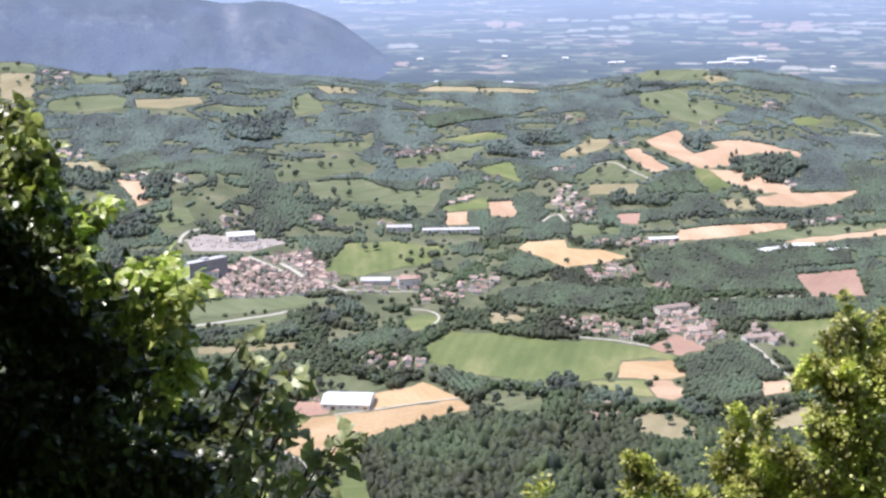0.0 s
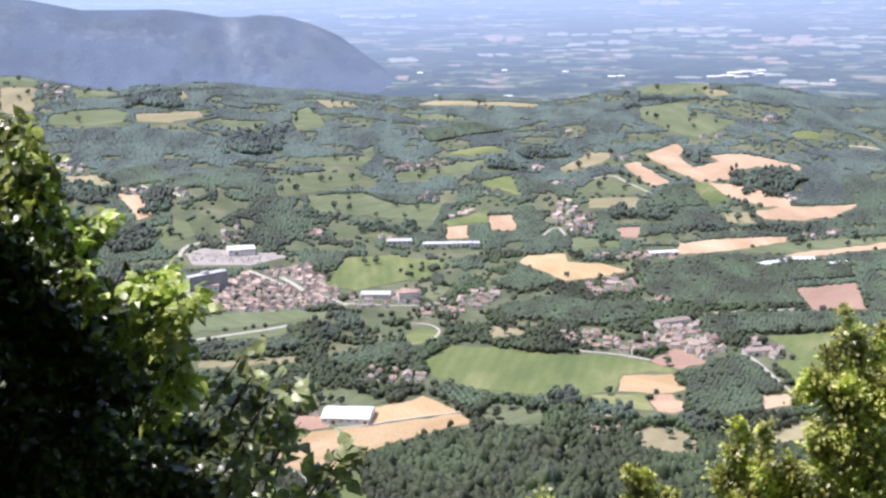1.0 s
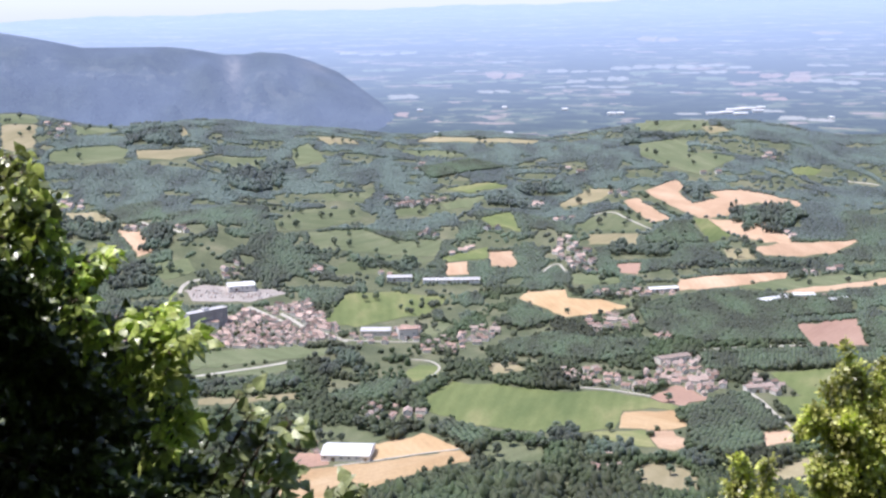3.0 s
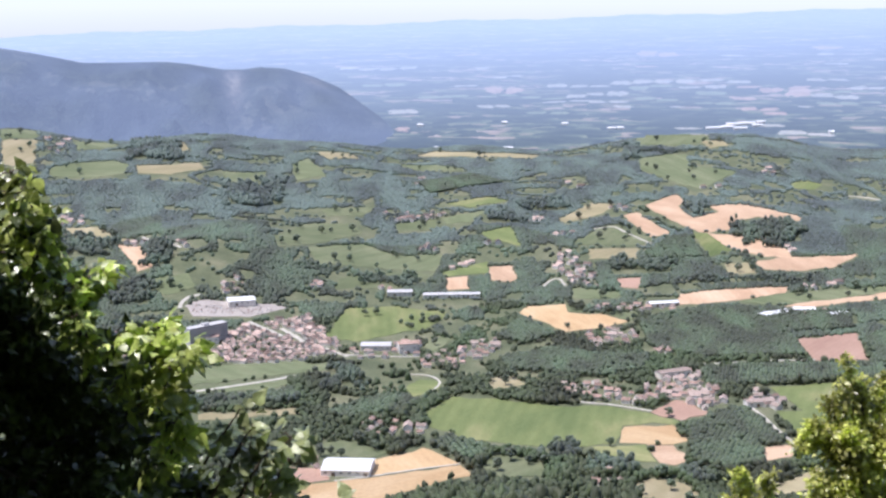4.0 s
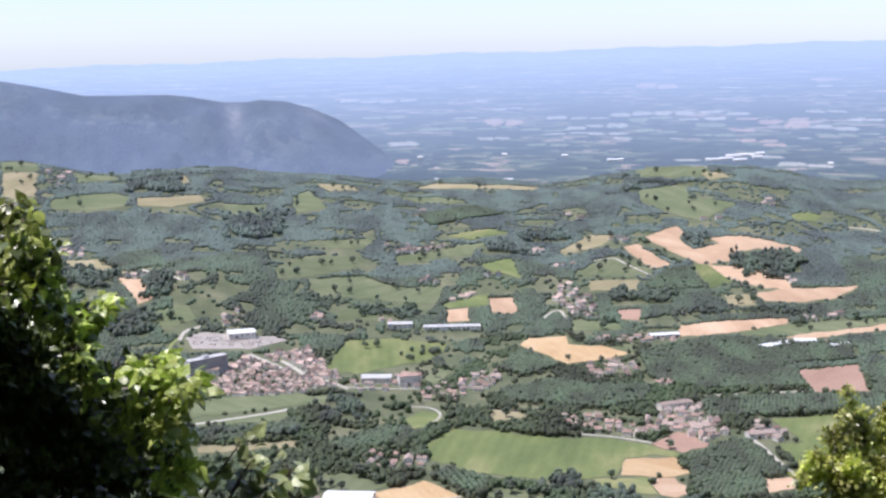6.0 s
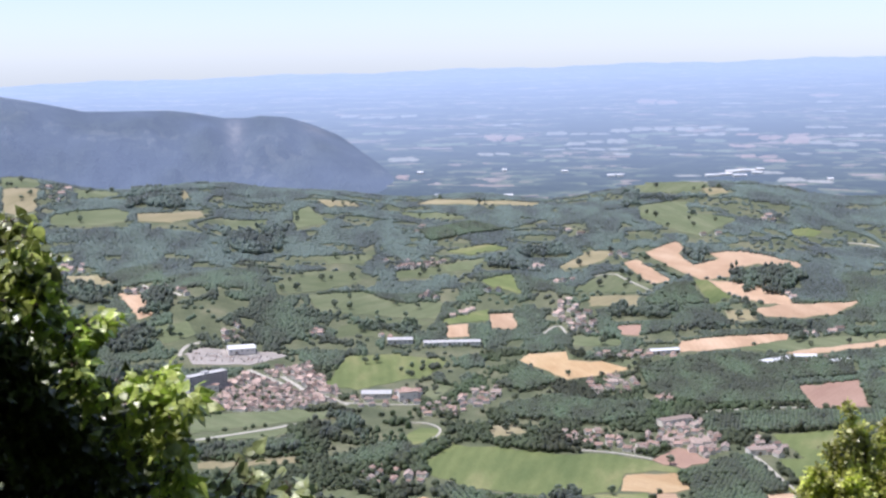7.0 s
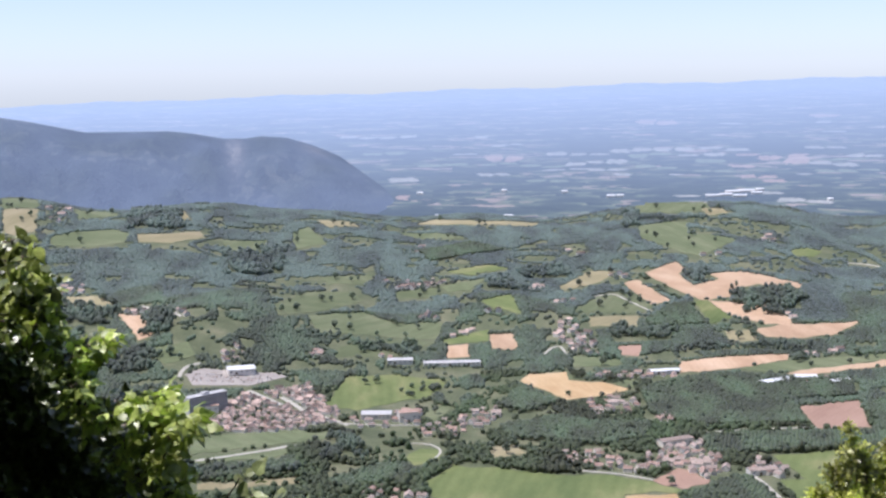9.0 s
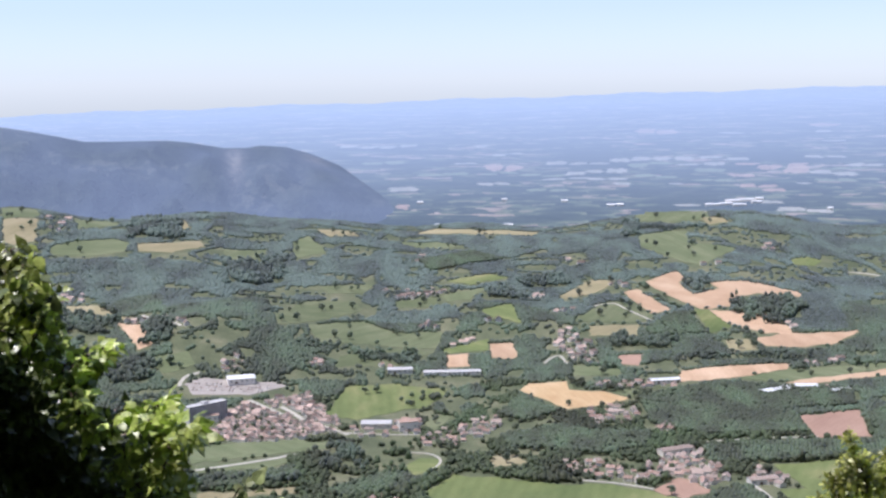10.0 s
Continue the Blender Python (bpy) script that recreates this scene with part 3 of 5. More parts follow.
lay(M_DRY, "pale meadow on a wooded slope", (209, 2635), (274, 2721), (327, 2691), (287, 2639), (221, 2608))
lay(M_PASTURE, "pale green meadow on a slope", (218, 2453), (280, 2555), (320, 2549), (366, 2445), (311, 2411))
lay(M_PASTURE, "narrow green meadow in the woods", (-239, 2688), (-137, 2719), (-157, 2650), (-220, 2636))
lay(M_GREEN, "green clearing among hedges", (2, 2727), (82, 2783), (126, 2763), (45, 2692))
lay(M_PASTURE, "green meadow above a hamlet", (-96, 2601), (-7, 2633), (-25, 2560), (-89, 2556))
lay(M_PASTURE, "green meadow strip among hedges", (-9, 2622), (77, 2675), (43, 2587), (2, 2583))
lay(M_DRY, "tan strip between two hedges", (-280, 1539), (-164, 1560), (-164, 1537), (-276, 1517))
lay(M_PASTURE, "pale green strip by a road", (-327, 1718), (-195, 1757), (-137, 1771), (-141, 1733), (-308, 1663))
lay(M_DRY, "dry tan meadow at a wood's edge", (48, 1676), (79, 1687), (94, 1647), (53, 1630))
lay(M_GREEN, "green meadow inside a lane's bend", (-51, 1632), (-35, 1676), (-8, 1666), (-13, 1625), (-41, 1601))
lay(M_PASTURE, "long pale meadow on the crest", (-111, 3204), (-19, 3174), (52, 3053), (-59, 3114))
lay(M_DRY, "pale meadow beyond the crest wood", (-69, 3335), (-23, 3384), (82, 3259), (226, 3286), (194, 3193), (80, 3207))
lay(M_DRY, "dry clearing on a hillside", (173, 1285), (202, 1304), (221, 1284), (230, 1244), (222, 1207), (197, 1218), (175, 1242))
lay(M_DRY, "pale strip of dry meadow", (243, 2408), (328, 2396), (316, 2329), (236, 2340))
lay(M_DRY, "pale clearing below tan stubble", (450, 2276), (495, 2275), (491, 2214), (447, 2213))
lay(M_PASTURE, "green meadow by the white hall", (-35, 1858), (-8, 1899), (7, 1887), (-16, 1813))
lay(M_PASTURE, "meadow above the big orchard", (193, 2172), (267, 2131), (255, 2099), (188, 2110))
lay(M_PASTURE, "olive strip between town and road", (-326, 1745), (-268, 1762), (-190, 1776), (-166, 1755), (-191, 1722), (-253, 1705), (-315, 1681))
lay(M_PASTURE, "olive strip between a road and a tree belt", (-311, 1657), (-255, 1671), (-202, 1687), (-186, 1671), (-204, 1648), (-305, 1625))
lay(M_PASTURE, "small meadow behind a wood", (32, 1362), (55, 1381), (96, 1347), (91, 1312), (36, 1309))
ORCHARDS = []


def plant(*corners):
    ORCHARDS.append(list(corners))


plant((270, 1959), (335, 2017), (419, 2030), (570, 1982), (557, 1900), (456, 1886), (460, 1856), (461, 1764), (329, 1758), (265, 1816))
plant((67, 1770), (155, 1823), (181, 1785), (260, 1775), (235, 1698), (183, 1673), (76, 1712))
plant((310, 1694), (452, 1734), (559, 1738), (532, 1651), (469, 1644), (379, 1629), (304, 1623))
plant((65, 1884), (106, 1987), (150, 1896), (104, 1847))
plant((256, 1469), (313, 1531), (331, 1521), (349, 1394), (318, 1395), (311, 1345), (277, 1320), (238, 1345))
plant((-133, 1536), (-74, 1602), (-20, 1589), (-58, 1536), (-119, 1506))
plant((557, 1855), (620, 1911), (557, 1708), (535, 1739))
plant((335, 2358), (386, 2456), (430, 2460), (430, 2317), (332, 2318))
plant((-287, 1589), (-182, 1633), (-173, 1576), (-280, 1548))
plant((-23, 1410), (-1, 1441), (26, 1431), (39, 1382), (21, 1355), (5, 1378))
plant((-75, 2041), (0, 2032), (-20, 1953), (-67, 1925))
plant((-56, 2942), (51, 3002), (119, 2912), (-31, 2819))
# a hedge between two stubble fields, filled with orchard rows
plant((357, 2646), (375, 2648), (423, 2501), (407, 2480))
GROVES = []


def grove(height, *corners):
    GROVES.append((height, list(corners)))


grove(15, (503, 2505), (620, 2480), (600, 2372), (560, 2365), (500, 2400))
grove(13, (420, 3290), (448, 3290), (415, 3060), (384, 3060))
grove(9, (425, 3217), (583, 3178), (578, 3149), (419, 3171))
grove(13, (152, 2760), (239, 2754), (234, 2695), (148, 2695))
grove(13, (66, 2638), (143, 2658), (139, 2586), (64, 2573))
grove(14, (270, 2304), (370, 2291), (357, 2225), (261, 2228))
grove(13, (440, 2640), (492, 2620), (484, 2585), (452, 2580))
grove(9, (364, 2193), (564, 2180), (554, 2155), (357, 2160))
grove(15, (-724, 3325), (-605, 3250), (-554, 3020), (-663, 3010))
grove(14, (-441, 2868), (-334, 2931), (-313, 2731), (-411, 2659))
grove(14, (-693, 2458), (-586, 2444), (-549, 2300), (-656, 2330))
grove(14, (-500, 2325), (-434, 2271), (-418, 2190), (-470, 2205))
grove(15, (-513, 2140), (-449, 2125), (-436, 2052), (-495, 2058))
grove(10, (-242, 2258), (-168, 2285), (-166, 2262), (-240, 2237))
grove(11, (-133, 2218), (-49, 2237), (-47, 2186), (-130, 2175))
grove(14, (-288, 1582), (-173, 1582), (-170, 1566), (-283, 1566))
grove(13, (94, 1394), (131, 1393), (128, 1358), (92, 1360))
grove(13, (134, 1354), (181, 1353), (176, 1316), (130, 1318))
grove(13, (224, 1325), (249, 1324), (242, 1284), (218, 1285))
grove(13, (-162, 1723), (-110, 1700), (-93, 1620), (-140, 1625))
grove(6, (-95, 2121), (-30, 2114), (55, 2110), (55, 2102), (-30, 2104), (-95, 2111))
CLEARED = []


def clear(*corners):
    CLEARED.append(list(corners))


clear((-331, 1780), (-344, 1900), (-308, 1942), (-290, 1980), (-204, 2005), (-163, 1895), (-141, 1816), (-167, 1772), (-252, 1760))
clear((-386, 2047), (-361, 2073), (-260, 2072), (-235, 2056), (-285, 2008), (-366, 2006))
clear((-139, 1388), (-76, 1385), (-72, 1313), (-116, 1308))
clear((217, 1566), (234, 1643), (275, 1690), (314, 1641), (316, 1562), (279, 1518))
ROADS = []


def road(label, width, *way):
    ROADS.append((label, width, list(way)))


road("pale gravel lane beside an orchard", 4, (333, 1552), (342, 1520), (347, 1457), (354, 1395))
road("pale country road between strips of meadow", 7, (-299, 1635), (-253, 1659), (-204, 1687), (-189, 1703))
road("pale lane curving through a meadow", 3, (-49, 1701), (-31, 1701), (-16, 1689), (-8, 1668), (-10, 1645), (-20, 1623))
road("pale farm track between stubble fields", 3, (-110, 1306), (-73, 1319), (-32, 1338), (11, 1353))
road("pale track across a stubble field", 3, (-147, 1197), (-129, 1172), (-118, 1131), (-108, 1095))
road("pale lane along the edge of a green field", 4, (147, 1570), (190, 1555), (225, 1529))
road("pale town street", 7, (-283, 1985), (-257, 1953), (-227, 1911))
road("pale town street between houses", 7, (-233, 1952), (-212, 1917), (-194, 1877))
road("pale street at the town's edge", 5, (-174, 1858), (-150, 1825), (-129, 1794))
road("pale road along the foot of a hill", 5, (-523, 2419), (-479, 2345), (-427, 2266))
road("pale lane past hamlet houses", 4, (150, 2185), (167, 2231), (181, 2239), (185, 2181))
road("pale lane along orchards", 4, (317, 1731), (383, 1745), (462, 1747))
road("pale lane along a green meadow", 4, (267, 2544), (303, 2555), (318, 2505), (352, 2424))
road("pale forest road on a slope", 5, (785, 2761), (812, 2743), (830, 2706))
road("pale lane in front of houses", 4, (-141, 1807), (-81, 1792), (-37, 1790))
road("pale road round the car park", 6, (-391, 2039), (-393, 2065), (-386, 2084), (-368, 2090))
SETTLED = []


def settle(group, count, spread, *corners):
    SETTLED.append((group, count, spread, list(corners)))


settle("hillside houses", 3, 1, (-115, 2628), (-69, 2629), (-70, 2668), (-116, 2667))
settle("hillside houses", 2, 1, (-50, 2665), (-3, 2653), (-3, 2694), (-51, 2706))
settle("hillside houses", 2, 1, (-50, 2924), (2, 2911), (2, 2974), (-51, 2991))
settle("hillside houses", 2, 1, (-91, 2919), (-40, 2922), (-41, 2991), (-93, 2986))
settle("hillside houses", 2, 1, (67, 2440), (110, 2440), (111, 2473), (68, 2473))
settle("hillside houses", 1, 1, (-32, 2423), (11, 2415), (11, 2448), (-32, 2458))
settle("hillside houses", 2, 1, (-219, 2157), (-182, 2166), (-184, 2193), (-221, 2182))
settle("hillside houses", 3, 1, (-463, 2286), (-418, 2262), (-424, 2296), (-472, 2332))
settle("hillside houses", 2, 1, (-334, 2142), (-298, 2153), (-300, 2175), (-337, 2162))
settle("hillside houses", 2, 1, (-158, 2315), (-119, 2335), (-120, 2374), (-161, 2352))
settle("hillside houses", 3, 1, (181, 2508), (225, 2502), (229, 2543), (184, 2547))
settle("hillside houses", 3, 1, (293, 2659), (337, 2638), (341, 2673), (297, 2694))
settle("hillside houses", 2, 1, (229, 2861), (276, 2831), (280, 2873), (233, 2906))
settle("hillside houses", 2, 1, (485, 2760), (532, 2754), (542, 2812), (493, 2813))
settle("hillside houses", 3, 1, (532, 2324), (572, 2319), (579, 2349), (539, 2354))
settle("town houses", 350, 0, (-324, 1780), (-310, 1815), (-301, 1884), (-301, 1922), (-279, 1963), (-257, 1976), (-236, 1999), (-200, 2012), (-183, 1957), (-161, 1920), (-143, 1838), (-148, 1807), (-177, 1802), (-189, 1774), (-260, 1765))
settle("town houses", 40, 1, (-484, 1903), (-443, 1945), (-372, 1943), (-340, 1810), (-380, 1787), (-430, 1784))
settle("town houses", 22, 1, (-141, 1816), (-39, 1874), (-38, 1796), (-110, 1775))
settle("town houses", 42, 1, (-37, 1765), (-8, 1809), (64, 1884), (66, 1820), (6, 1722), (-26, 1730))
settle("village houses", 68, 0, (217, 1566), (232, 1631), (272, 1669), (307, 1640), (313, 1563), (280, 1522), (262, 1566))
settle("village houses", 22, 1, (130, 1649), (174, 1647), (221, 1595), (215, 1554), (172, 1570), (137, 1611))
settle("village houses", 10, 0, (339, 1561), (359, 1601), (379, 1561), (366, 1532))
settle("hamlet houses", 16, 1, (198, 2043), (243, 2069), (333, 2055), (327, 2018), (254, 2024))
settle("hamlet houses", 22, 1, (189, 1902), (228, 1938), (261, 1890), (235, 1812), (193, 1830))
settle("hamlet houses", 6, 0, (264, 1781), (291, 1840), (295, 1793))
settle("hamlet houses", 20, 1, (167, 2356), (204, 2405), (232, 2303), (224, 2217), (170, 2213))
settle("hamlet houses", 10, 1, (-103, 2620), (-62, 2650), (-9, 2645), (-19, 2618))
settle("hamlet houses", 14, 1, (-102, 1486), (-69, 1515), (-25, 1483), (-31, 1451), (-79, 1454))
settle("hamlet houses", 8, 1, (-566, 2415), (-462, 2355), (-441, 2295), (-530, 2361))
settle("hamlet houses", 6, 1, (-713, 2568), (-659, 2580), (-647, 2528), (-687, 2526))
settle("hamlet houses", 6, 1, (191, 2250), (238, 2267), (236, 2163), (193, 2172))
settle("hamlet houses", 4, 0, (-143, 1369), (-132, 1387), (-130, 1347), (-136, 1344))
settle("hamlet houses", 4, 1, (132, 1279), (146, 1315), (169, 1323), (159, 1280))
settle("hamlet houses", 4, 1, (29, 2330), (43, 2347), (47, 2307), (1, 2297))
settle("hamlet houses", 3, 1, (-53, 2447), (1, 2446), (1, 2413), (-48, 2419))
settle("hamlet houses", 4, 1, (644, 2927), (675, 2964), (702, 2951), (668, 2880))
settle("hamlet houses", 4, 1, (142, 2597), (177, 2646), (179, 2605))
settle("hamlet houses", 9, 1, (-896, 3177), (-850, 3230), (-793, 3005), (-842, 2988))
settle("hamlet houses", 3, 1, (-217, 2155), (-202, 2179), (-192, 2161))
settle("hamlet houses", 3, 1, (-114, 2176), (-88, 2187), (-87, 2154))
settle("hamlet houses", 6, 1, (-350, 2116), (-321, 2153), (-302, 2138), (-329, 2089))
settle("hamlet houses", 6, 0, (267, 1682), (310, 1694), (304, 1661), (269, 1655))
settle("hamlet houses", 5, 1, (474, 1967), (561, 2008), (561, 1976), (482, 1950))
settle("hamlet houses", 4, 1, (538, 2132), (621, 2167), (606, 2144), (548, 2119))
HALLS = []


def hall_at(label, category, left, right, depth, height, roof):
    HALLS.append((label, category, left, right, depth, height, roof))


hall_at("long white-roofed farm barn", "barn", (-124, 1322), (-77, 1317), 38, 6, M_WHITE)
hall_at("white-roofed store hall in a pale car park", "store", (-320, 2046), (-282, 2057), 30, 7, M_WHITE)
hall_at("low pale hall beside town houses", "hall", (-114, 1824), (-75, 1822), 22, 7, M_CONCRETE)
hall_at("low white hall behind a treeline", "hall", (-91, 2131), (-53, 2132), 20, 6, M_CONCRETE)
hall_at("long low white hall behind a treeline", "hall", (-36, 2118), (50, 2120), 18, 5, M_CONCRETE)
hall_at("pale greenhouse hall on an orchard's edge", "hall", (447, 1961), (492, 1990), 18, 5, M_WHITE)
hall_at("pale hall on an orchard's edge", "hall", (495, 1990), (525, 1988), 18, 6, M_WHITE)
hall_at("brown-roofed four-storey block by the town", "hall", (-63, 1804), (-39, 1810), 16, 13, M_TILE)
hall_at("long tile-roofed village hall", "hall", (256, 1663), (295, 1680), 14, 7, M_TILE_GREY)
hall_at("pale tile-roofed farm hall beside a lane", "hall", (334, 1537), (366, 1543), 14, 6, M_TILE_GREY)
hall_at("pale roadside hall by the tan field", "hall", (297, 2039), (340, 2047), 16, 5, M_WHITE)
hall_at("pale hall half hidden by leaves", "hall", (-390, 1806), (-352, 1793), 22, 7, M_TILE)
hall_at("small white hall in the hills", "hall", (542, 1966), (569, 1976), 12, 5, M_WHITE)
hall_at("pink-walled block of flats by the town", "apartment building", (-346, 1865), (-308, 1873), 11, 10, M_TILE)
BLOCK_LEFT, BLOCK_RIGHT = (-343, 1852), (-299, 1895)
LOT = [(-386, 2047), (-361, 2073), (-260, 2072), (-235, 2056), (-285, 2008), (-366, 2006)]
# ---- fields, each a sheet of crop or stubble on the ground ----
from mathutils import geometry


def drape(corners, rise, skirt, wobble=3.0):
    """A filled outline laid on the ground, with a rim that goes down into it."""
    rim = []
    for (ax, ay), (bx, by) in zip(corners, corners[1:] + corners[:1]):
        n = max(1, int(math.hypot(bx - ax, by - ay) / 14))
        for s in range(n):
            w = wobble if s else 0
            rim.append(Vector((ax + (bx - ax) * s / n + rng.normal(0, w * 0.5), ay + (by - ay) * s / n + rng.normal(0, w))))
    xs, ys = [p.x for p in rim], [p.y for p in rim]
    gx, gy = np.meshgrid(np.arange(min(xs), max(xs), 22.0), np.arange(min(ys), max(ys), 22.0))
    gx, gy = gx.ravel(), gy.ravel()
    ok = inside(gx, gy, [(p.x, p.y) for p in rim])
    pts = rim + [Vector((float(u), float(v))) for u, v in zip(gx[ok], gy[ok])]
    edges = [(i, (i + 1) % len(rim)) for i in range(len(rim))]
    vs, es, fs, *_ = geometry.delaunay_2d_cdt(pts, edges, [], 1, 0.01)
    zs = land([v.x for v in vs], [v.y for v in vs])
    bm = bmesh.new()
    bv = [bm.verts.new((v.x, v.y, z + rise)) for v, z in zip(vs, zs)]
    for f in fs:
        bm.faces.new([bv[i] for i in f])
    bm.normal_update()
    if sum(f.normal.z for f in bm.faces) < 0:
        bmesh.ops.reverse_faces(bm, faces=bm.faces[:])
    made = bmesh.ops.extrude_edge_only(bm, edges=[e for e in bm.edges if e.is_boundary])["geom"]
    for v in made:
        if isinstance(v, bmesh.types.BMVert):
            v.co.z -= skirt
    return bm


def sheet(name, corners, rise, material, smooth=True):
    bm = drape(corners, rise, rise + 1.5)
    me = bpy.data.meshes.new(name)
    bm.to_mesh(me)
    bm.free()
    me.materials.append(material)
    return new(name, me)


NAMES = {M_TAN: "stubble_field", M_GOLD: "stubble_field", M_SOIL: "bare_field", M_GREEN: "crop_field", M_PASTURE: "meadow", M_DRY: "dry_meadow"}
for n, (material, label, corners) in enumerate(FIELDS):
    tagged(sheet(NAMES[material], corners, 0.3 + 0.02 * (n % 9), material), label, "field", "fields of the valley")

tagged(sheet("car_park", LOT, 0.55, M_LOT), "pale paved car park beside the town", "car park", kind="structure")


def ribbon(way, width, rise):
    """A road's surface along a line, with its edges let into the ground."""
    pts = []
    for (ax, ay), (bx, by) in zip(way, way[1:]):
        n = max(2, int(math.hypot(bx - ax, by - ay) / 10))
        pts += [(ax + (bx - ax) * s / n, ay + (by - ay) * s / n) for s in range(n)]
    pts = np.array(pts + [way[-1]], float)
    for _ in range(3):
        pts[1:-1] = (pts[:-2] + 2 * pts[1:-1] + pts[2:]) / 4
    along = np.gradient(pts, axis=0)
    side = np.stack([along[:, 1], -along[:, 0]], -1) / np.hypot(*along.T)[:, None]
    V = []
    for p, s in zip(pts, side):
        for o, dz in ((-0.5, -1.5), (-0.5, 0), (0.5, 0), (0.5, -1.5)):
            q = p + s * width * o
            V.append((q[0], q[1], float(land(*q)) + rise + dz))
    F = [(i * 4 + j, i * 4 + j + 1, i * 4 + j + 5, i * 4 + j + 4) for i in range(len(pts) - 1) for j in range(3)]
    return V, F


for label, width, way in ROADS:
    tagged(new("road", mesh_of("road", *ribbon(way, width, 0.7), M_ROAD)), label, "road", kind="structure")
# ---- woods: crowns over all the land that is not field, road or house ----
def ball(levels):
    bm = bmesh.new()
    bmesh.ops.create_icosphere(bm, subdivisions=levels, radius=1)
    bm.verts.ensure_lookup_table()
    V = np.array([v.co[:] for v in bm.verts])
    F = np.array([[v.index for v in f.verts] for f in bm.faces])
    bm.free()
    return V, F


def crowns(x, y, z, r, h, levels, lobes=1, rough=0.28, seed=1):
    """Lumpy crowns with uneven outlines at the given places, as one pile of corners and triangles."""
    g = np.random.default_rng(seed)
    V0, F0 = ball(levels)
    n = len(x)
    out_v, out_f, base = [], [], 0
    for lobe in range(lobes):
        shape = 1 + g.normal(0, rough, (n, len(V0)))
        shift = g.normal(0, 0.34 if lobes > 1 else 0.0, (n, 3)) * [1, 1, 0.5]
        size = g.uniform(0.6, 0.85, n) if lobes > 1 else np.ones(n)
        P = V0[None] * shape[..., None] * size[:, None, None] + shift[:, None]
        taper = 1 - 0.22 * np.clip(V0[:, 2], 0, 1)
        P[..., 0] = P[..., 0] * taper * r[:, None] + x[:, None]
        P[..., 1] = P[..., 1] * taper * r[:, None] + y[:, None]
        P[..., 2] = P[..., 2] * h[:, None] + z[:, None]
        out_v.append(P.reshape(-1, 3))
        out_f.append((F0[None] + (np.arange(n) * len(V0))[:, None, None]).reshape(-1, 3) + base)
        base += n * len(V0)
    return np.concatenate(out_v), np.concatenate(out_f)


STEP = 5.8
gx, gy = np.meshgrid(np.arange(-1260, 1260, STEP), np.arange(860, 3600, STEP))
gx = (gx + STEP * 0.5 * (np.round(gy / STEP) % 2)).ravel() + rng.uniform(-2.0, 2.0, gx.size)
gy = gy.ravel() + rng.uniform(-2.0, 2.0, gy.size)
gd, ga = np.hypot(gx, gy), np.degrees(np.arctan2(gx, gy))
keep = (np.abs(ga) < 19.8) & (gd < 3560) & (gd > 930)
gx, gy, gd, ga = gx[keep], gy[keep], gd[keep], ga[keep]
open_land = 0.36 + 0.04 * np.exp(-((gx - 40) / 360) ** 2 - ((gy - 2450) / 480) ** 2) + 0.03 * ease(gd, 1250, 1400) + 0.045 * ease(gd, 1800, 2200)
cover = 0.5 * wander(gx, gy, 95, 11) + 0.5 * wander(gx, gy, 34, 12)
keep = cover + rng.normal(0, 0.03, gx.size) > open_land
hedge = np.abs(wander(gx + 900, gy, 120, 14) - 0.5) < 0.028
keep |= hedge | (rng.random(gx.size) < 0.05) | ((gd < 1330) & (cover > 0.2))
for _, _, corners in FIELDS:
    keep &= ~inside(gx, gy, corners)
for corners in ORCHARDS:
    keep &= ~inside(gx, gy, corners)
for _, corners in GROVES:
    keep &= ~inside(gx, gy, corners)
for corners in CLEARED:
    keep &= ~inside(gx, gy, corners) | (rng.random(gx.size) < 0.4)
keep &= ~inside(gx, gy, LOT)
for group, count, spread, corners in SETTLED:
    keep &= ~inside(gx, gy, corners) | (rng.random(gx.size) < (0.6 if spread else 0.45))
for _, width, way in ROADS:
    for (ax, ay), (bx, by) in zip(way, way[1:]):
        k = np.clip(((gx - ax) * (bx - ax) + (gy - ay) * (by - ay)) / ((bx - ax) ** 2 + (by - ay) ** 2), 0, 1)
        keep &= np.hypot(gx - ax - k * (bx - ax), gy - ay - k * (by - ay)) > width / 2 + 5
for _, _, left, right, depth, height, _ in HALLS:
    cx, cy = (left[0] + right[0]) / 2, (left[1] + right[1]) / 2
    half = math.hypot(right[0] - left[0], right[1] - left[1]) / 2
    keep &= (np.abs(gx - cx) > half + 6) | (gy - cy < -45) | (gy - cy > depth + 14)
gx, gy, gd, ga = gx[keep], gy[keep], gd[keep], ga[keep]
high = ease(gd, 1500, 2000)
stand = 0.55 * wander(gx, gy, 48, 15) + 0.45 * wander(gx, gy, 130, 16)
gr = rng.uniform(2.8, 4.8, gx.size) * (0.75 + 0.5 * wander(gx, gy, 60, 13)) * (1 - high) + (rng.uniform(3.6, 4.8, gx.size) + 0.9 * ease(gd, 2100, 2700)) * high
gh = gr * rng.uniform(1.0, 1.6, gx.size) * (1 - high) + (1.6 + 3.2 * stand) * rng.uniform(0.92, 1.08, gx.size) * high * (1 - 0.3 * ease(gd, 2200, 2800))
tall = rng.random(gx.size) < 0.05 - 0.02 * high  # old trees stand out over the rest
gr, gh = np.where(tall, gr * (1.35 - 0.2 * high), gr), np.where(tall, gh * (1.75 - 0.3 * high), gh)
mid = ease(gd, 1300, 1500)
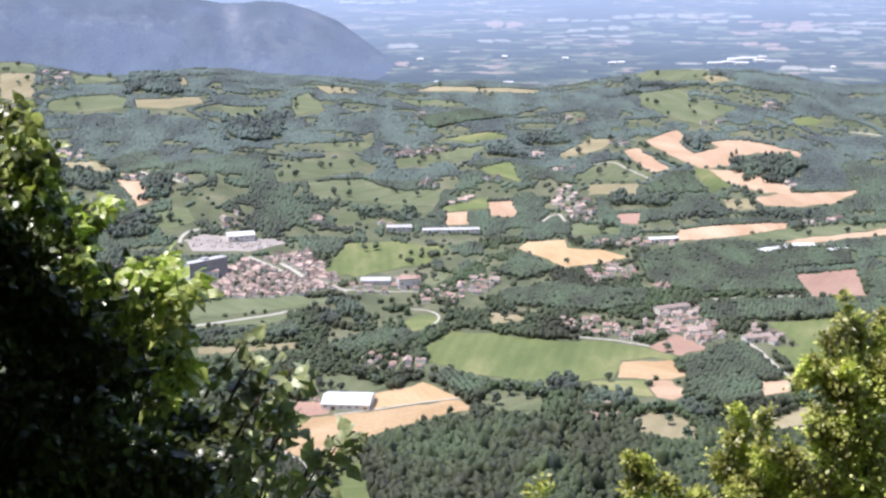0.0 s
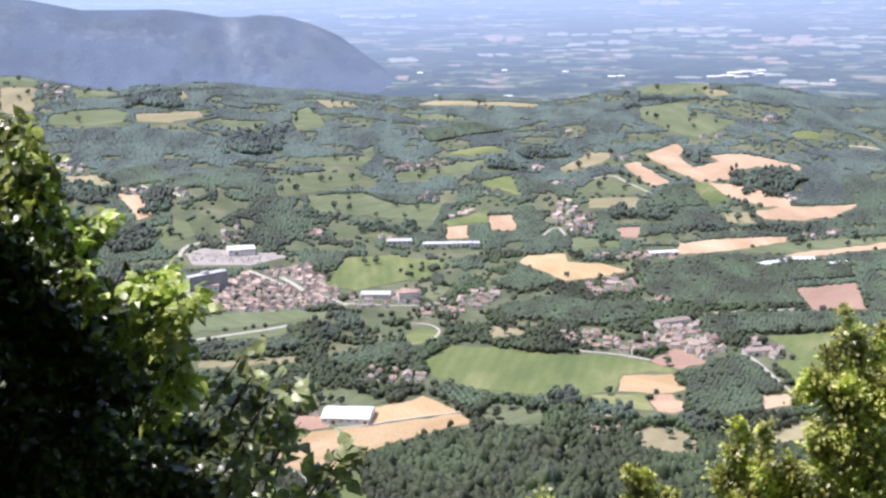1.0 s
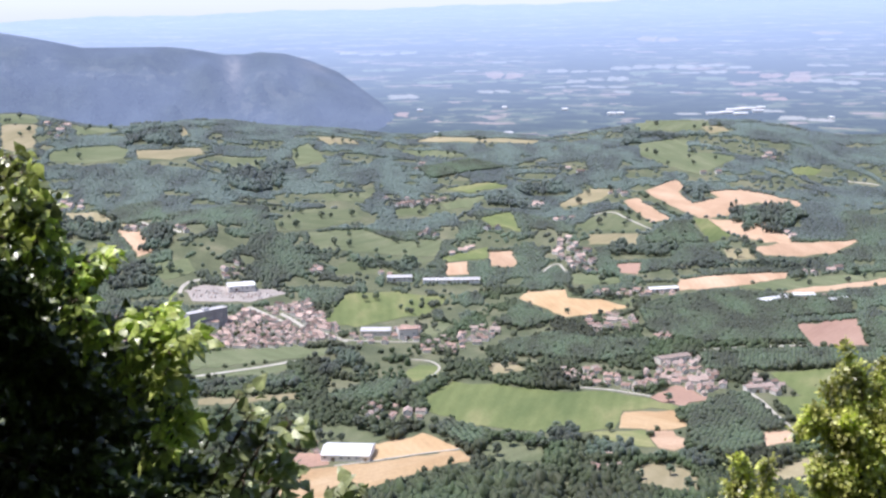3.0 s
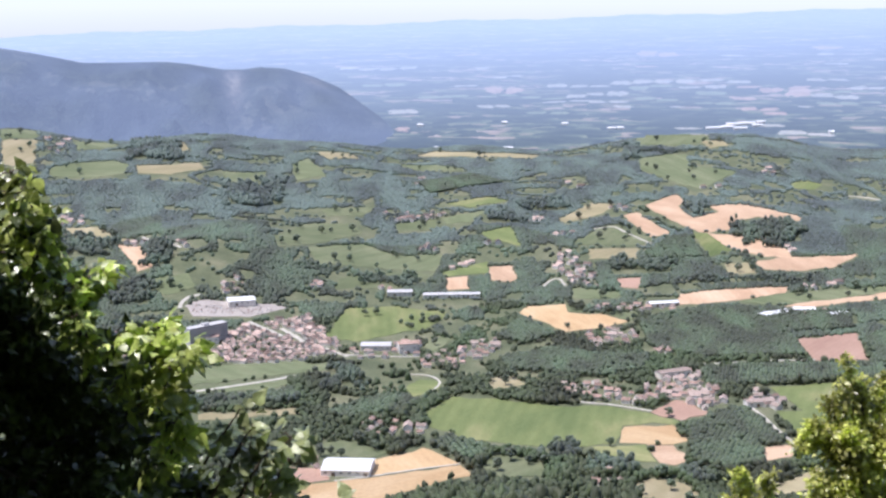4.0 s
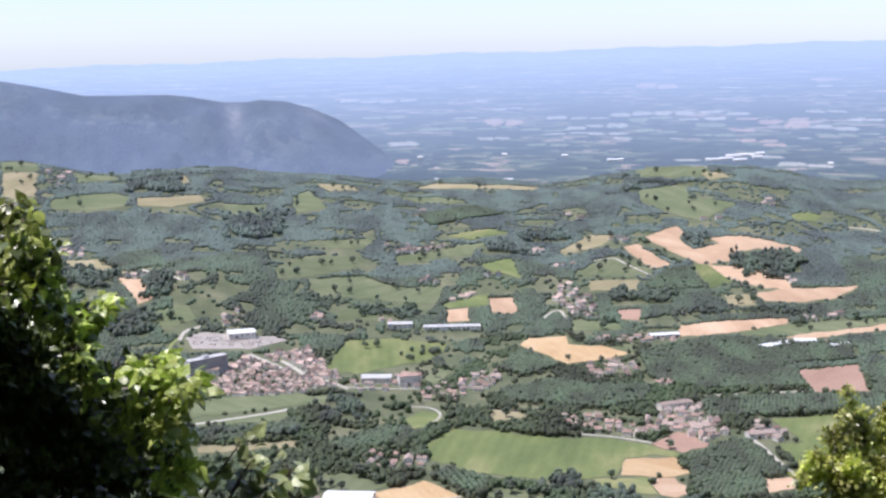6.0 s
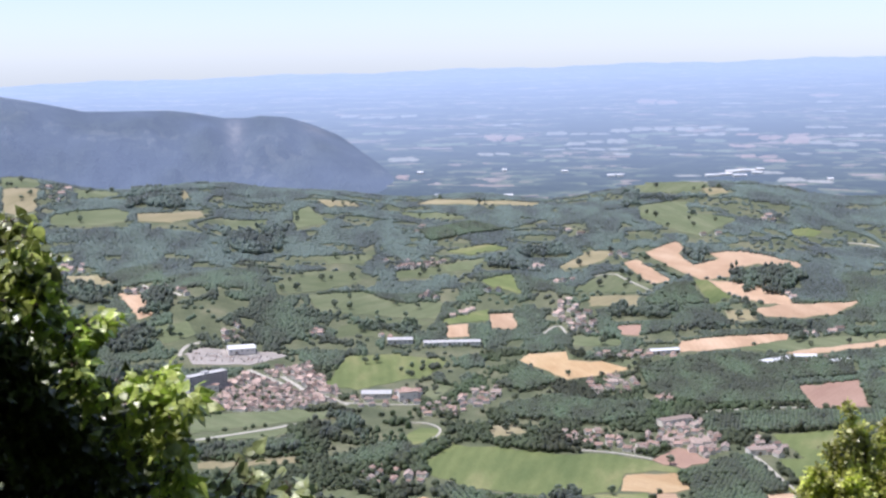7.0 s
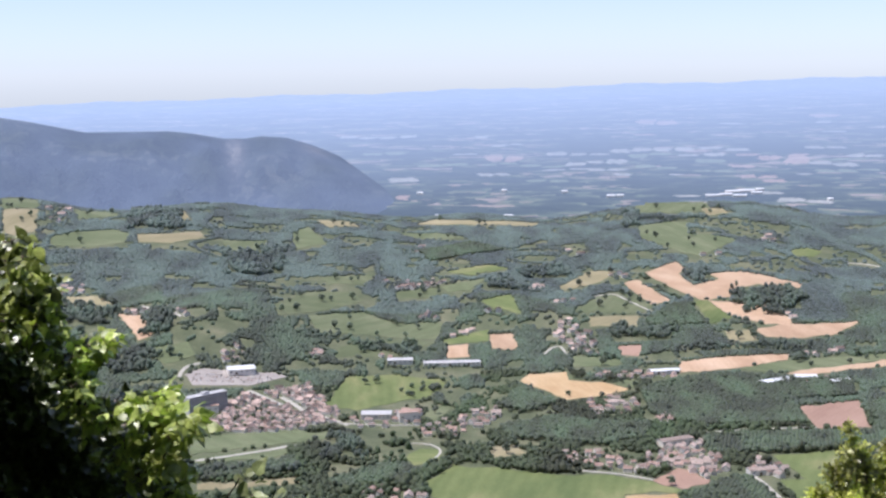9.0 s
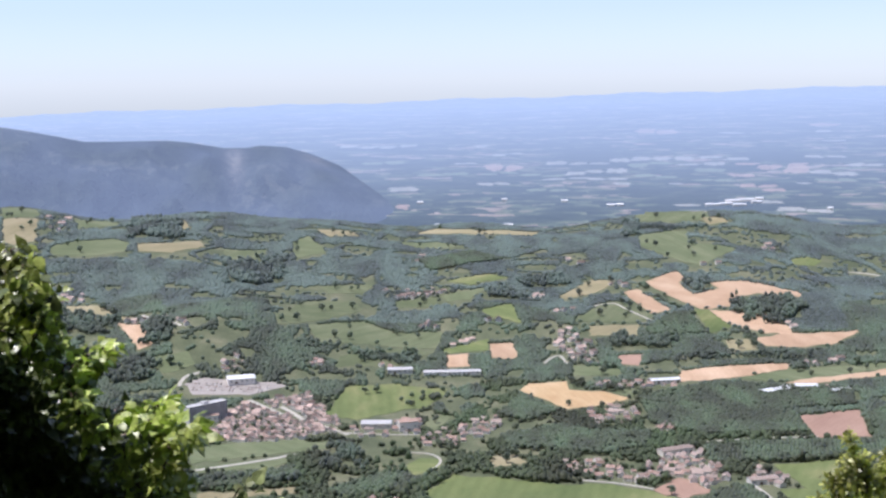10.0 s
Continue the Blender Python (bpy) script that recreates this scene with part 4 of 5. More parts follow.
gr, gh = gr * (1 + 0.12 * mid * (1 - high)), gh * (1 - 0.2 * mid * (1 - high)) * (1 + 0.25 * high)
gz = land(gx, gy) + gh * (0.8 - 0.5 * high) + rng.uniform(0.0, 1.2, gx.size) * (1 - 0.7 * high)

# sight lines: trees that would hide a field, a road or a house from the camera are mostly left out
def open_to_view(x, y, top, lots, strict):
    ok = np.ones(x.size, bool)
    reach = (top - land(x, y)) / (EYE - land(x, y))
    for s in (0.35, 0.65, 0.95):
        for corners in lots:
            ok &= ~inside(x * (1 + reach * s), y * (1 + reach * s), corners)
    return ok | (rng.random(x.size) > strict)


LOTS = [f[2] for f in FIELDS] + CLEARED[2:3] + [LOT]
STREETS = [s[3] for s in SETTLED]
for _, width, way in ROADS:
    for (ax, ay), (bx, by) in zip(way, way[1:]):
        LOTS.append([(ax, ay - 3), (bx, by - 3), (bx, by + 3), (ax, ay + 3)])
keep = open_to_view(gx, gy, gz + gh * 0.8, LOTS, 0.93) & open_to_view(gx, gy, gz + gh * 0.8, STREETS, 0.45)
gx, gy, gd, ga, gr, gh, gz = (v[keep] for v in (gx, gy, gd, ga, gr, gh, gz))

BANDS = ((930, 1250, 2, 1, M_WOOD), (1250, 1550, 1, 2, M_WOOD), (1550, 1950, 1, 2, M_WOOD), (1950, 2500, 1, 1, M_WOOD_HILL_HAZED), (2500, 3000, 1, 1, M_WOOD_FAR_HAZED), (3000, 3900, 1, 1, M_WOOD_FAR_HAZED))
zone = gd + 420 * (wander(gx, gy, 90, 23) - 0.5) * ease(gd, 1700, 2300)  # the haze-tinted distance bands run into one another
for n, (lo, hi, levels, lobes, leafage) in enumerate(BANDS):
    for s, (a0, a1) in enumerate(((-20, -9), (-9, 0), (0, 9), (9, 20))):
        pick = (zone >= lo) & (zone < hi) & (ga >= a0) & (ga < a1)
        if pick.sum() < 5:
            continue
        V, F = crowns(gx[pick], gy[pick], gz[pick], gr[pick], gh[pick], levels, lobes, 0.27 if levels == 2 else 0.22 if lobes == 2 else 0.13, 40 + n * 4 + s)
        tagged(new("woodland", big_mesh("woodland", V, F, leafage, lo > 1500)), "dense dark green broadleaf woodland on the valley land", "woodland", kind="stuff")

# ---- groves and tree belts of tall dark chestnuts ----
for n, (height, corners) in enumerate(GROVES):
    xs, ys = [p[0] for p in corners], [p[1] for p in corners]
    px, py = np.meshgrid(np.arange(min(xs) - 8, max(xs) + 8, 6.4), np.arange(min(ys) - 22, max(ys) + 22, 6.4))
    px, py = px.ravel() + rng.uniform(-2.6, 2.6, px.size), py.ravel() + rng.uniform(-2.6, 2.6, py.size)
    loose = min(34, 0.5 * (max(xs) - min(xs))), min(95, 0.9 * (max(ys) - min(ys)))
    ragged = loose[0] * (wander(px, py, 24, 17) - 0.5), loose[1] * (wander(px, py, 24, 18) - 0.5)
    ok = inside(px + ragged[0], py + ragged[1], corners) & (rng.random(px.size) > 0.12)
    px, py = px[ok], py[ok]
    tip = height * rng.uniform(0.6, 1.15, px.size)
    r = np.clip(tip * 0.36, 3.0, 5.6) * rng.uniform(0.8, 1.15, px.size)
    V, F = crowns(px, py, land(px, py) + tip * 0.55, r, tip * 0.48, 1, 2, 0.2, 140 + n)
    tagged(new("grove", big_mesh("grove", V, F, M_WOOD_DARK if min(ys) < 2500 else M_WOOD_FAR_HAZED, True)), "grove of tall dark green chestnut trees", "grove", "groves of the valley", "stuff")

# ---- orchards: trees in straight rows ----
for n, corners in enumerate(ORCHARDS):
    turn = 0.25 + 0.12 * (n % 3)
    cx, cy = corners[0]
    u, v = np.meshgrid(np.arange(-700, 700, 6.6), np.arange(-700, 700, 7.4))
    u, v = u.ravel() + rng.normal(0, 0.5, u.size), v.ravel() + rng.normal(0, 0.5, v.size)
    px, py = cx + u * math.cos(turn) - v * math.sin(turn), cy + u * math.sin(turn) + v * math.cos(turn)
    ok = inside(px, py, corners) & (rng.random(px.size) > 0.03)
    px, py = px[ok], py[ok]
    r = rng.uniform(3.9, 4.6, px.size)
    ok = open_to_view(px, py, land(px, py) + r * 1.8, LOTS, 0.95)
    px, py, r = px[ok], py[ok], r[ok]
    V, F = crowns(px, py, land(px, py) + r * 0.95 + 0.6, r, r * 0.85, 1, 1, 0.13, 90 + n)
    tagged(new("walnut_orchard", big_mesh("walnut_orchard", V, F, M_PLANTED, True)), "dark green orchard trees planted in straight rows", "orchard", "orchards", "stuff")

# ---- added, unseen: woods behind and above the viewpoint that keep sky light off the near trees ----
bx, by = rng.uniform(-260, 260, 2600), rng.uniform(-300, -7, 2600)
ok = np.hypot(bx, by) > 9
bx, by = bx[ok], by[ok]
br = rng.uniform(2.6, 4.5, bx.size)
V, F = crowns(bx, by, land(bx, by) + br * 1.3, br, br * 1.4, 1, 2, 0.2, 77)
tagged(new("woodland", big_mesh("woodland", V, F, M_WOOD)), "added unseen woodland behind the camera, blocking sky light", "woodland", kind="stuff")

# added, unseen: a canopy over, behind and beside the viewpoint to darken the near trees
LEFT_Z = rng.uniform(0.8, 6.5, 420)
LEFT_X = -3.7 - 0.44 * LEFT_Z - rng.uniform(0, 3.5, 420)
tx = np.concatenate([rng.uniform(-14, 12, 150), rng.uniform(-3.6, 7, 300), rng.uniform(0.2, 7, 140), LEFT_X])
ty = np.concatenate([rng.uniform(-14, -2.6, 150), rng.uniform(-9, 2.6, 300), rng.uniform(2.6, 6.5, 140), rng.uniform(-2, 9.5, 420)])
tz = np.concatenate([land(tx[:150], ty[:150]) + rng.uniform(2.0, 8.5, 150), EYE + rng.uniform(3.4, 6.5, 440), EYE + LEFT_Z])
tr = np.concatenate([rng.uniform(1.2, 2.0, 150), rng.uniform(0.8, 1.3, 440), rng.uniform(0.6, 0.9, 420)])
V, F = crowns(tx, ty, tz, tr, tr, 1, 1, 0.15, 78)
shade_canopy = tagged(new("woodland"), "added unseen canopy that shades the near trees", "woodland", kind="stuff")
part("crowns", big_mesh("crowns", V, F, M_WOOD), shade_canopy)
stems = []
for u, v, w in list(zip(tx, ty, tz))[::9]:
    if v < -1.5 or abs(u) > 0.36 * max(v, 0) + 1.6:
        foot = Vector((u, v, float(land(u, v)) - 0.4))
        stems.append(rod([foot, foot.lerp(Vector((u, v, w)), 0.5) + Vector((0.1, 0.06, 0)), Vector((u, v, w))], [0.16, 0.11, 0.05]))
part("trunks", mesh_of("trunks", *joined(*stems), M_BARK, True), shade_canopy)
# ---- single trees that stand in the open ----
def field_tree(height, radius, seed):
    g = np.random.default_rng(seed)
    tree = new("tree")
    trunk = [rod([Vector((0, 0, -0.6)), Vector((0.1, 0, height * 0.35)), Vector((0, 0.1, height * 0.7))], [0.4, 0.28, 0.1])]
    for k in range(5):
        w = k * 1.26 + g.uniform(0, 0.5)
        s = Vector((0, 0, height * (0.28 + 0.06 * k)))
        trunk.append(rod([s, s + Vector((math.cos(w) * radius * 0.35, math.sin(w) * radius * 0.35, height * 0.13)),
                          s + Vector((math.cos(w) * radius * 0.7, math.sin(w) * radius * 0.7, height * 0.2))], [0.16, 0.1, 0.04], 5))
    part("trunk", mesh_of("trunk", *joined(*trunk), M_BARK), tree)
    n = 26
    w, q = g.uniform(0, 6.28, n), g.uniform(0, 1, n) ** 0.6
    lift = g.uniform(-0.85, 1, n)
    reach = radius * q * np.sqrt(np.clip(1 - lift ** 2 * 0.8, 0.1, 1))
    V, F = crowns(np.cos(w) * reach, np.sin(w) * reach, height * 0.62 + lift * height * 0.3,
                  g.uniform(0.25, 0.42, n) * radius, g.uniform(0.22, 0.36, n) * radius, 1, 1, 0.3, seed)
    part("crown", big_mesh("crown", V, F, M_LONE), tree)
    return tree


KINDS = [field_tree(9 + 1.3 * k, 3.6 + 0.5 * k, 200 + k) for k in range(5)]
tree_spots = []
for material, label, corners in FIELDS:
    if material in (M_PASTURE, M_DRY) and "strip" not in label:
        xs, ys = [p[0] for p in corners], [p[1] for p in corners]
        n = max(3, int((max(xs) - min(xs)) * (max(ys) - min(ys)) / 2200))
        px, py = rng.uniform(min(xs), max(xs), n * 2), rng.uniform(min(ys), max(ys), n * 2)
        ok = inside(px, py, corners)
        tree_spots += [(float(u), float(v)) for u, v in zip(px[ok], py[ok])][:3 if min(ys) > 2800 else 8]
tree_spots += [(167, 1936), (211, 1920), (-119, 2017), (-103, 2024), (-170, 1965), (-50, 1946), (165, 1404), (241, 1507), (104, 1383), (110, 1395)]
for k, (u, v) in enumerate(tree_spots):
    kind = KINDS[k % 5]
    m = pose(u, v, float(land(u, v)) + 0.3, 0, 0, rng.uniform(0, 360))
    tree = copy_thing(kind, m) if k >= 5 else kind
    if k < 5:
        tree.matrix_basis = m
    tagged(tree, "single round dark green tree in an open meadow", "tree", "single trees in the meadows")
# ---- houses ----
def gable(w, l, wall, rise, eave=0.5, thick=0.25):
    """Walls with gable ends, and the two slopes of a roof that oversail them."""
    x, y = w / 2, l / 2
    V = [(-x, -y, -3), (x, -y, -3), (x, y, -3), (-x, y, -3), (-x, -y, wall), (x, -y, wall), (x, y, wall), (-x, y, wall), (0, -y, wall + rise), (0, y, wall + rise)]
    F = [(0, 1, 5, 8, 4), (1, 2, 6, 5), (2, 3, 7, 9, 6), (3, 0, 4, 7)]
    drop = rise / x * eave
    R, G = [], []
    for s in (-1, 1):
        k = len(R)
        for yy in (-y - eave, y + eave):
            R += [(0, yy, wall + rise + 0.05), (s * (x + eave), yy, wall - drop + 0.05), (s * (x + eave), yy, wall - drop + 0.05 + thick), (0, yy, wall + rise + 0.05 + thick)]
        q = [(0, 1, 2, 3), (7, 6, 5, 4), (3, 2, 6, 7), (0, 4, 5, 1), (1, 5, 6, 2)]
        G += [tuple(k + i for i in (f if s > 0 else f[::-1])) for f in q]
    return (V, F), (R, G)


def house(w, l, wall, rise, roof, label, storeys=2):
    """A rendered house with a tiled gable roof, chimney, door and shuttered windows."""
    ob = tagged(new("house"), label, "house")
    walls, slopes = gable(w, l, wall, rise)
    part("wall", mesh_of("wall", *walls, M_PLASTER), ob)
    part("roof", mesh_of("roof", *slopes, roof), ob, "tiled gable roof")
    cx, cy = w * 0.2, l * 0.22
    part("chimney", mesh_of("chimney", *joined(box(cx - 0.35, cx + 0.35, cy - 0.35, cy + 0.35, wall, wall + rise + 0.9),
                                                box(cx - 0.45, cx + 0.45, cy - 0.45, cy + 0.45, wall + rise + 0.9, wall + rise + 1.05)), M_PLASTER), ob)
    part("door", mesh_of("door", *box(-0.5, 0.5, -l / 2 - 0.06, -l / 2 + 0.1, 0, 2.1), M_DOOR), ob)
    pane = mesh_of("window", *joined(box(-0.5, 0.5, -0.05, 0.05, 0, 1.3)), M_GLASS)
    for s in range(storeys):
        for u in (-w * 0.3, w * 0.3):
            part("window", pane, ob, m=pose(u, -l / 2 - 0.02, 0.9 + 2.7 * s))
        for u in (-l * 0.25, l * 0.25):
            part("window", pane, ob, m=pose(-w / 2 - 0.02, u, 0.9 + 2.7 * s, 0, 0, 90))
    return ob


HOUSE_KINDS = [
    house(9, 12, 5.1, 3.0, M_TILE, "cream rendered house with a reddish clay tile roof"),
    house(8, 10, 5.0, 2.8, M_TILE, "small cream house with a clay tile roof"),
    house(10, 15, 5.2, 3.4, M_TILE, "long cream house with a reddish tile roof"),
    house(9, 11, 5.0, 2.8, M_TILE_GREY, "pale house with a weathered grey-brown roof"),
    house(11, 17, 5.3, 3.6, M_TILE_GREY, "large pale house with a weathered roof"),
    house(8, 9, 3.0, 2.4, M_TILE, "low cream bungalow with a clay tile roof", 1),
]


def off_road(u, v, way, room):
    """Whether a spot keeps clear of a road."""
    for (ax, ay), (bx, by) in zip(way, way[1:]):
        k = min(1, max(0, ((u - ax) * (bx - ax) + (v - ay) * (by - ay)) / ((bx - ax) ** 2 + (by - ay) ** 2)))
        if math.hypot(u - ax - k * (bx - ax), v - ay - k * (by - ay)) < room:
            return False
    return True


used, made = set(), 0
extra = []
for group, count, spread, corners in sorted(SETTLED, key=lambda q: min(math.hypot(*p) for p in q[3])):
    xs, ys = [p[0] for p in corners], [p[1] for p in corners]
    spots, tries = [], 0
    gap = (8.0 if count > 200 else 10.5) if not spread else 13
    while len(spots) < count and tries < (9000 if count > 200 else 1500):
        tries += 1
        u, v = rng.uniform(min(xs), max(xs)), rng.uniform(min(ys), max(ys))
        if inside(np.array([u]), np.array([v]), corners)[0] and all(math.hypot(u - q, v - s) > gap for q, s in spots):
            if not any(inside(np.array([u]), np.array([v]), f[2])[0] for f in FIELDS):
                if all(off_road(u, v, way, width / 2 + 5.5) for _, width, way in ROADS):
                    spots.append((u, v))
    lean = rng.uniform(-30, 30)
    for n, (u, v) in enumerate(spots):
        k = int(rng.integers(0, 6))
        m = pose(u, v, float(land(u, v)) + 0.2, 0, 0, lean + rng.choice([0, 90]) + rng.normal(0, 9)) @ Matrix.Scale(rng.uniform(0.55, 0.8) if count > 200 else rng.uniform(0.75, 0.95), 4)
        if (n >= 70 and count > 200) or made >= 340:
            extra.append((k, m))
            continue
        if k in used:
            ob = copy_thing(HOUSE_KINDS[k], m)
        else:
            ob = HOUSE_KINDS[k]
            ob.matrix_basis = m
            used.add(k)
        ob["group"] = group
        made += 1

# the crowded middle of the town, where roofs run together
SIZES = [(9, 12, 5.1, 3.0), (8, 10, 5.0, 2.8), (10, 15, 5.2, 3.4), (9, 11, 5.0, 2.8), (11, 17, 5.3, 3.6), (8, 9, 3.0, 2.4)]
walls, roofs = [], []
for k, m in extra:
    (V, F), (R, G) = gable(*SIZES[k])
    walls.append(([m @ Vector(p) for p in V], F))
    roofs.append(([m @ Vector(p) for p in R], G))
core = tagged(new("town_centre"), "crowded cream houses with clay tile roofs", "houses", kind="stuff")
part("walls", mesh_of("walls", *joined(*walls), M_PLASTER), core)
part("roofs", mesh_of("roofs", *joined(*roofs), M_TILE_MIXED), core)


def hall(label, category, left, right, depth, height, roof):
    """A long low building with a shallow roof, big doors and a band of windows along its front."""
    (ax, ay), (bx, by) = left, right
    length, turn = math.hypot(bx - ax, by - ay), math.atan2(by - ay, bx - ax)
    ob = tagged(new(category), label, category)
    (V, F), (R, G) = gable(depth, length, height, depth * 0.10, 0.6, 0.3)
    spin = Matrix.Rotation(radians(-90), 4, "Z")
    spun = lambda P: [spin @ Vector(p) for p in P]
    part("wall", mesh_of("wall", spun(V), F, M_PLASTER), ob)
    part("roof", mesh_of("roof", spun(R), G, roof), ob)
    n = max(3, int(length / 7))
    for s in range(n):
        u = -length / 2 + (s + 0.5) * length / n
        if s % 4 == 1:
            part("door", mesh_of("door", *box(u - 1.8, u + 1.8, -depth / 2 - 0.1, -depth / 2 + 0.1, 0, min(3.6, height - 0.8)), M_DOOR), ob)
        else:
            part("window", mesh_of("window", *box(u - 1.6, u + 1.6, -depth / 2 - 0.08, -depth / 2 + 0.1, height * 0.5, height * 0.5 + 1.1), M_GLASS), ob)
    back = depth / 2
    cx, cy = (ax + bx) / 2 - math.sin(turn) * back, (ay + by) / 2 + math.cos(turn) * back
    ob.matrix_basis = pose(cx, cy, float(land(cx, cy)) + 0.2, 0, 0, math.degrees(turn))
    return ob


for spec in HALLS:
    hall(*spec)


def apartment_block(left, right, storeys=9, depth=13):
    """A tall slab of flats with a window in every bay of each storey."""
    (ax, ay), (bx, by) = left, right
    length, turn = math.hypot(bx - ax, by - ay), math.atan2(by - ay, bx - ax)
    h = storeys * 2.8
    ob = tagged(new("apartment_block"), "grey concrete apartment block with rows of windows", "apartment building")
    part("wall", mesh_of("wall", *box(0, length, 0, depth, -3, h), M_CONCRETE), ob)
    part("roof", mesh_of("roof", *joined(box(-0.3, length + 0.3, -0.3, depth + 0.3, h, h + 0.6), box(length * 0.4, length * 0.55, 3, depth - 3, h + 0.6, h + 3.2)), M_CONCRETE), ob)
    bays = int(length / 4)
    pane = mesh_of("window", *box(-1.35, 1.35, -0.06, 0.06, 0, 1.5), M_GLASS)
    slab = mesh_of("balcony", *joined(box(-1.5, 1.5, -1.0, 0, -0.15, 0), box(-1.5, 1.5, -1.0, -0.9, 0, 0.9)), M_CONCRETE)
    for s in range(storeys):
        for b in range(bays):
            u = (b + 0.5) * length / bays
            part("window", pane, ob, m=pose(u, -0.02, s * 2.8 + 0.95))
            if b % 3 == 1 and s:
                part("balcony", slab, ob, m=pose(u, 0, s * 2.8 + 0.1))
    ob.matrix_basis = pose(ax, ay, float(land(ax, ay)) + 0.2, 0, 0, math.degrees(turn))


apartment_block(BLOCK_LEFT, BLOCK_RIGHT)
# ---- cars parked in rows on the pale car park ----
def wheel_mesh(r=0.32, w=0.2, sides=10):
    V = [(s * w / 2, math.cos(k * 6.2832 / sides) * r, math.sin(k * 6.2832 / sides) * r) for s in (-1, 1) for k in range(sides)]
    F = [(k, (k + 1) % sides, sides + (k + 1) % sides, sides + k) for k in range(sides)]
    return V, F + [tuple(range(sides))[::-1], tuple(range(sides, 2 * sides))]


def car(paint, label):
    ob = tagged(new("car"), label, "car", "parked cars")
    V = []
    for x in (-0.85, 0.85):
        V += [(x, -2.1, 0.35), (x, 2.1, 0.35), (x, 2.1, 0.75), (x, 1.0, 0.92), (x, -1.7, 0.95), (x, -2.1, 0.8)]
    F = [(0, 1, 2, 3, 4, 5)[::-1], (6, 7, 8, 9, 10, 11)] + [(k, (k + 1) % 6, 6 + (k + 1) % 6, 6 + k) for k in range(6)]
    part("body", mesh_of("body", V, F, paint), ob)
    V = []
    for z, y0, y1, x in ((0.9, -1.6, 0.95, 0.8), (1.42, -1.2, 0.3, 0.62)):
        V += [(-x, y0, z), (x, y0, z), (x, y1, z), (-x, y1, z)]
    part("cabin", mesh_of("cabin", V, [(4, 5, 6, 7), (0, 1, 5, 4), (1, 2, 6, 5), (2, 3, 7, 6), (3, 0, 4, 7)], M_GLASS), ob, "dark glazed cabin")
    tyre = mesh_of("wheel", *wheel_mesh(), M_DARK)
    for x in (-0.8, 0.8):
        for y in (-1.35, 1.35):
            part("wheel", tyre, ob, m=pose(x, y, 0.32))
    return ob


CARS = [car(M_PAINT_WHITE, "white parked car on pale paving"), car(M_PAINT_GREY, "grey parked car on pale paving"), car(M_PAINT_RED, "dark red parked car on pale paving")]
lx, ly = [p[0] for p in LOT], [p[1] for p in LOT]
first = set()
for row in range(4):
    for col in range(22):
        u = min(lx) + 18 + col * (max(lx) - min(lx) - 36) / 22 + rng.uniform(-0.5, 0.5)
        v = min(ly) + (max(ly) - min(ly)) * (0.26 + 0.13 * row)
        if rng.random() < 0.45 or not inside(np.array([u]), np.array([v]), LOT)[0]:
            continue
        k = int(rng.integers(0, 3))
        m = pose(u, v, float(land(u, v)) + 0.56, 0, 0, rng.normal(0, 3))
        if k in first:
            copy_thing(CARS[k], m)
        else:
            CARS[k].matrix_basis = m
            first.add(k)
# ---- white works and farm sheds far out on the plain ----
def shed(x, y, w, l, h, label):
    ob = tagged(new("warehouse"), label, "warehouse", "sheds on the plain")
    walls, slopes = gable(l, w, h, l * 0.12, 0.8, 0.6)
    spin = Matrix.Rotation(radians(-90), 4, "Z")
    part("wall", mesh_of("wall", [spin @ Vector(p) for p in walls[0]], walls[1], M_PLASTER), ob)
    part("roof", mesh_of("roof", [spin @ Vector(p) for p in slopes[0]], slopes[1], M_WHITE), ob)
    ob.matrix_basis = pose(x, y, float(land(x, y)) - 0.5)


shed(721, 3830, 39, 18, 3.0, "far white-roofed warehouse on the hazy plain")
shed(756, 3831, 33, 18, 3.0, "far white-roofed warehouse on the hazy plain")
shed(782, 3849, 46, 18, 3.0, "far white-roofed warehouse on the hazy plain")
shed(816, 3848, 40, 18, 3.0, "far white-roofed warehouse on the hazy plain")
shed(838, 3825, 27, 18, 3.0, "far white-roofed warehouse on the hazy plain")
shed(790, 3814, 36, 18, 3.0, "far white-roofed warehouse on the hazy plain")
shed(851, 3849, 21, 18, 3.0, "far white-roofed warehouse on the hazy plain")
shed(452, 3871, 21, 18, 3.0, "far white-roofed warehouse on the hazy plain")
shed(476, 3868, 18, 18, 3.0, "far white-roofed warehouse on the hazy plain")
shed(165, 3951, 14, 18, 3.0, "far white-roofed warehouse on the hazy plain")
shed(330, 3924, 16, 18, 3.0, "far white-roofed warehouse on the hazy plain")
shed(1011, 3732, 13, 18, 3.0, "far white-roofed warehouse on the hazy plain")
shed(-68, 3943, 16, 18, 3.0, "far white-roofed warehouse on the hazy plain")
shed(-21, 3757, 12, 18, 3.0, "far white-roofed warehouse on the hazy plain")
shed(166, 3745, 24, 18, 3.0, "far white-roofed warehouse on the hazy plain")
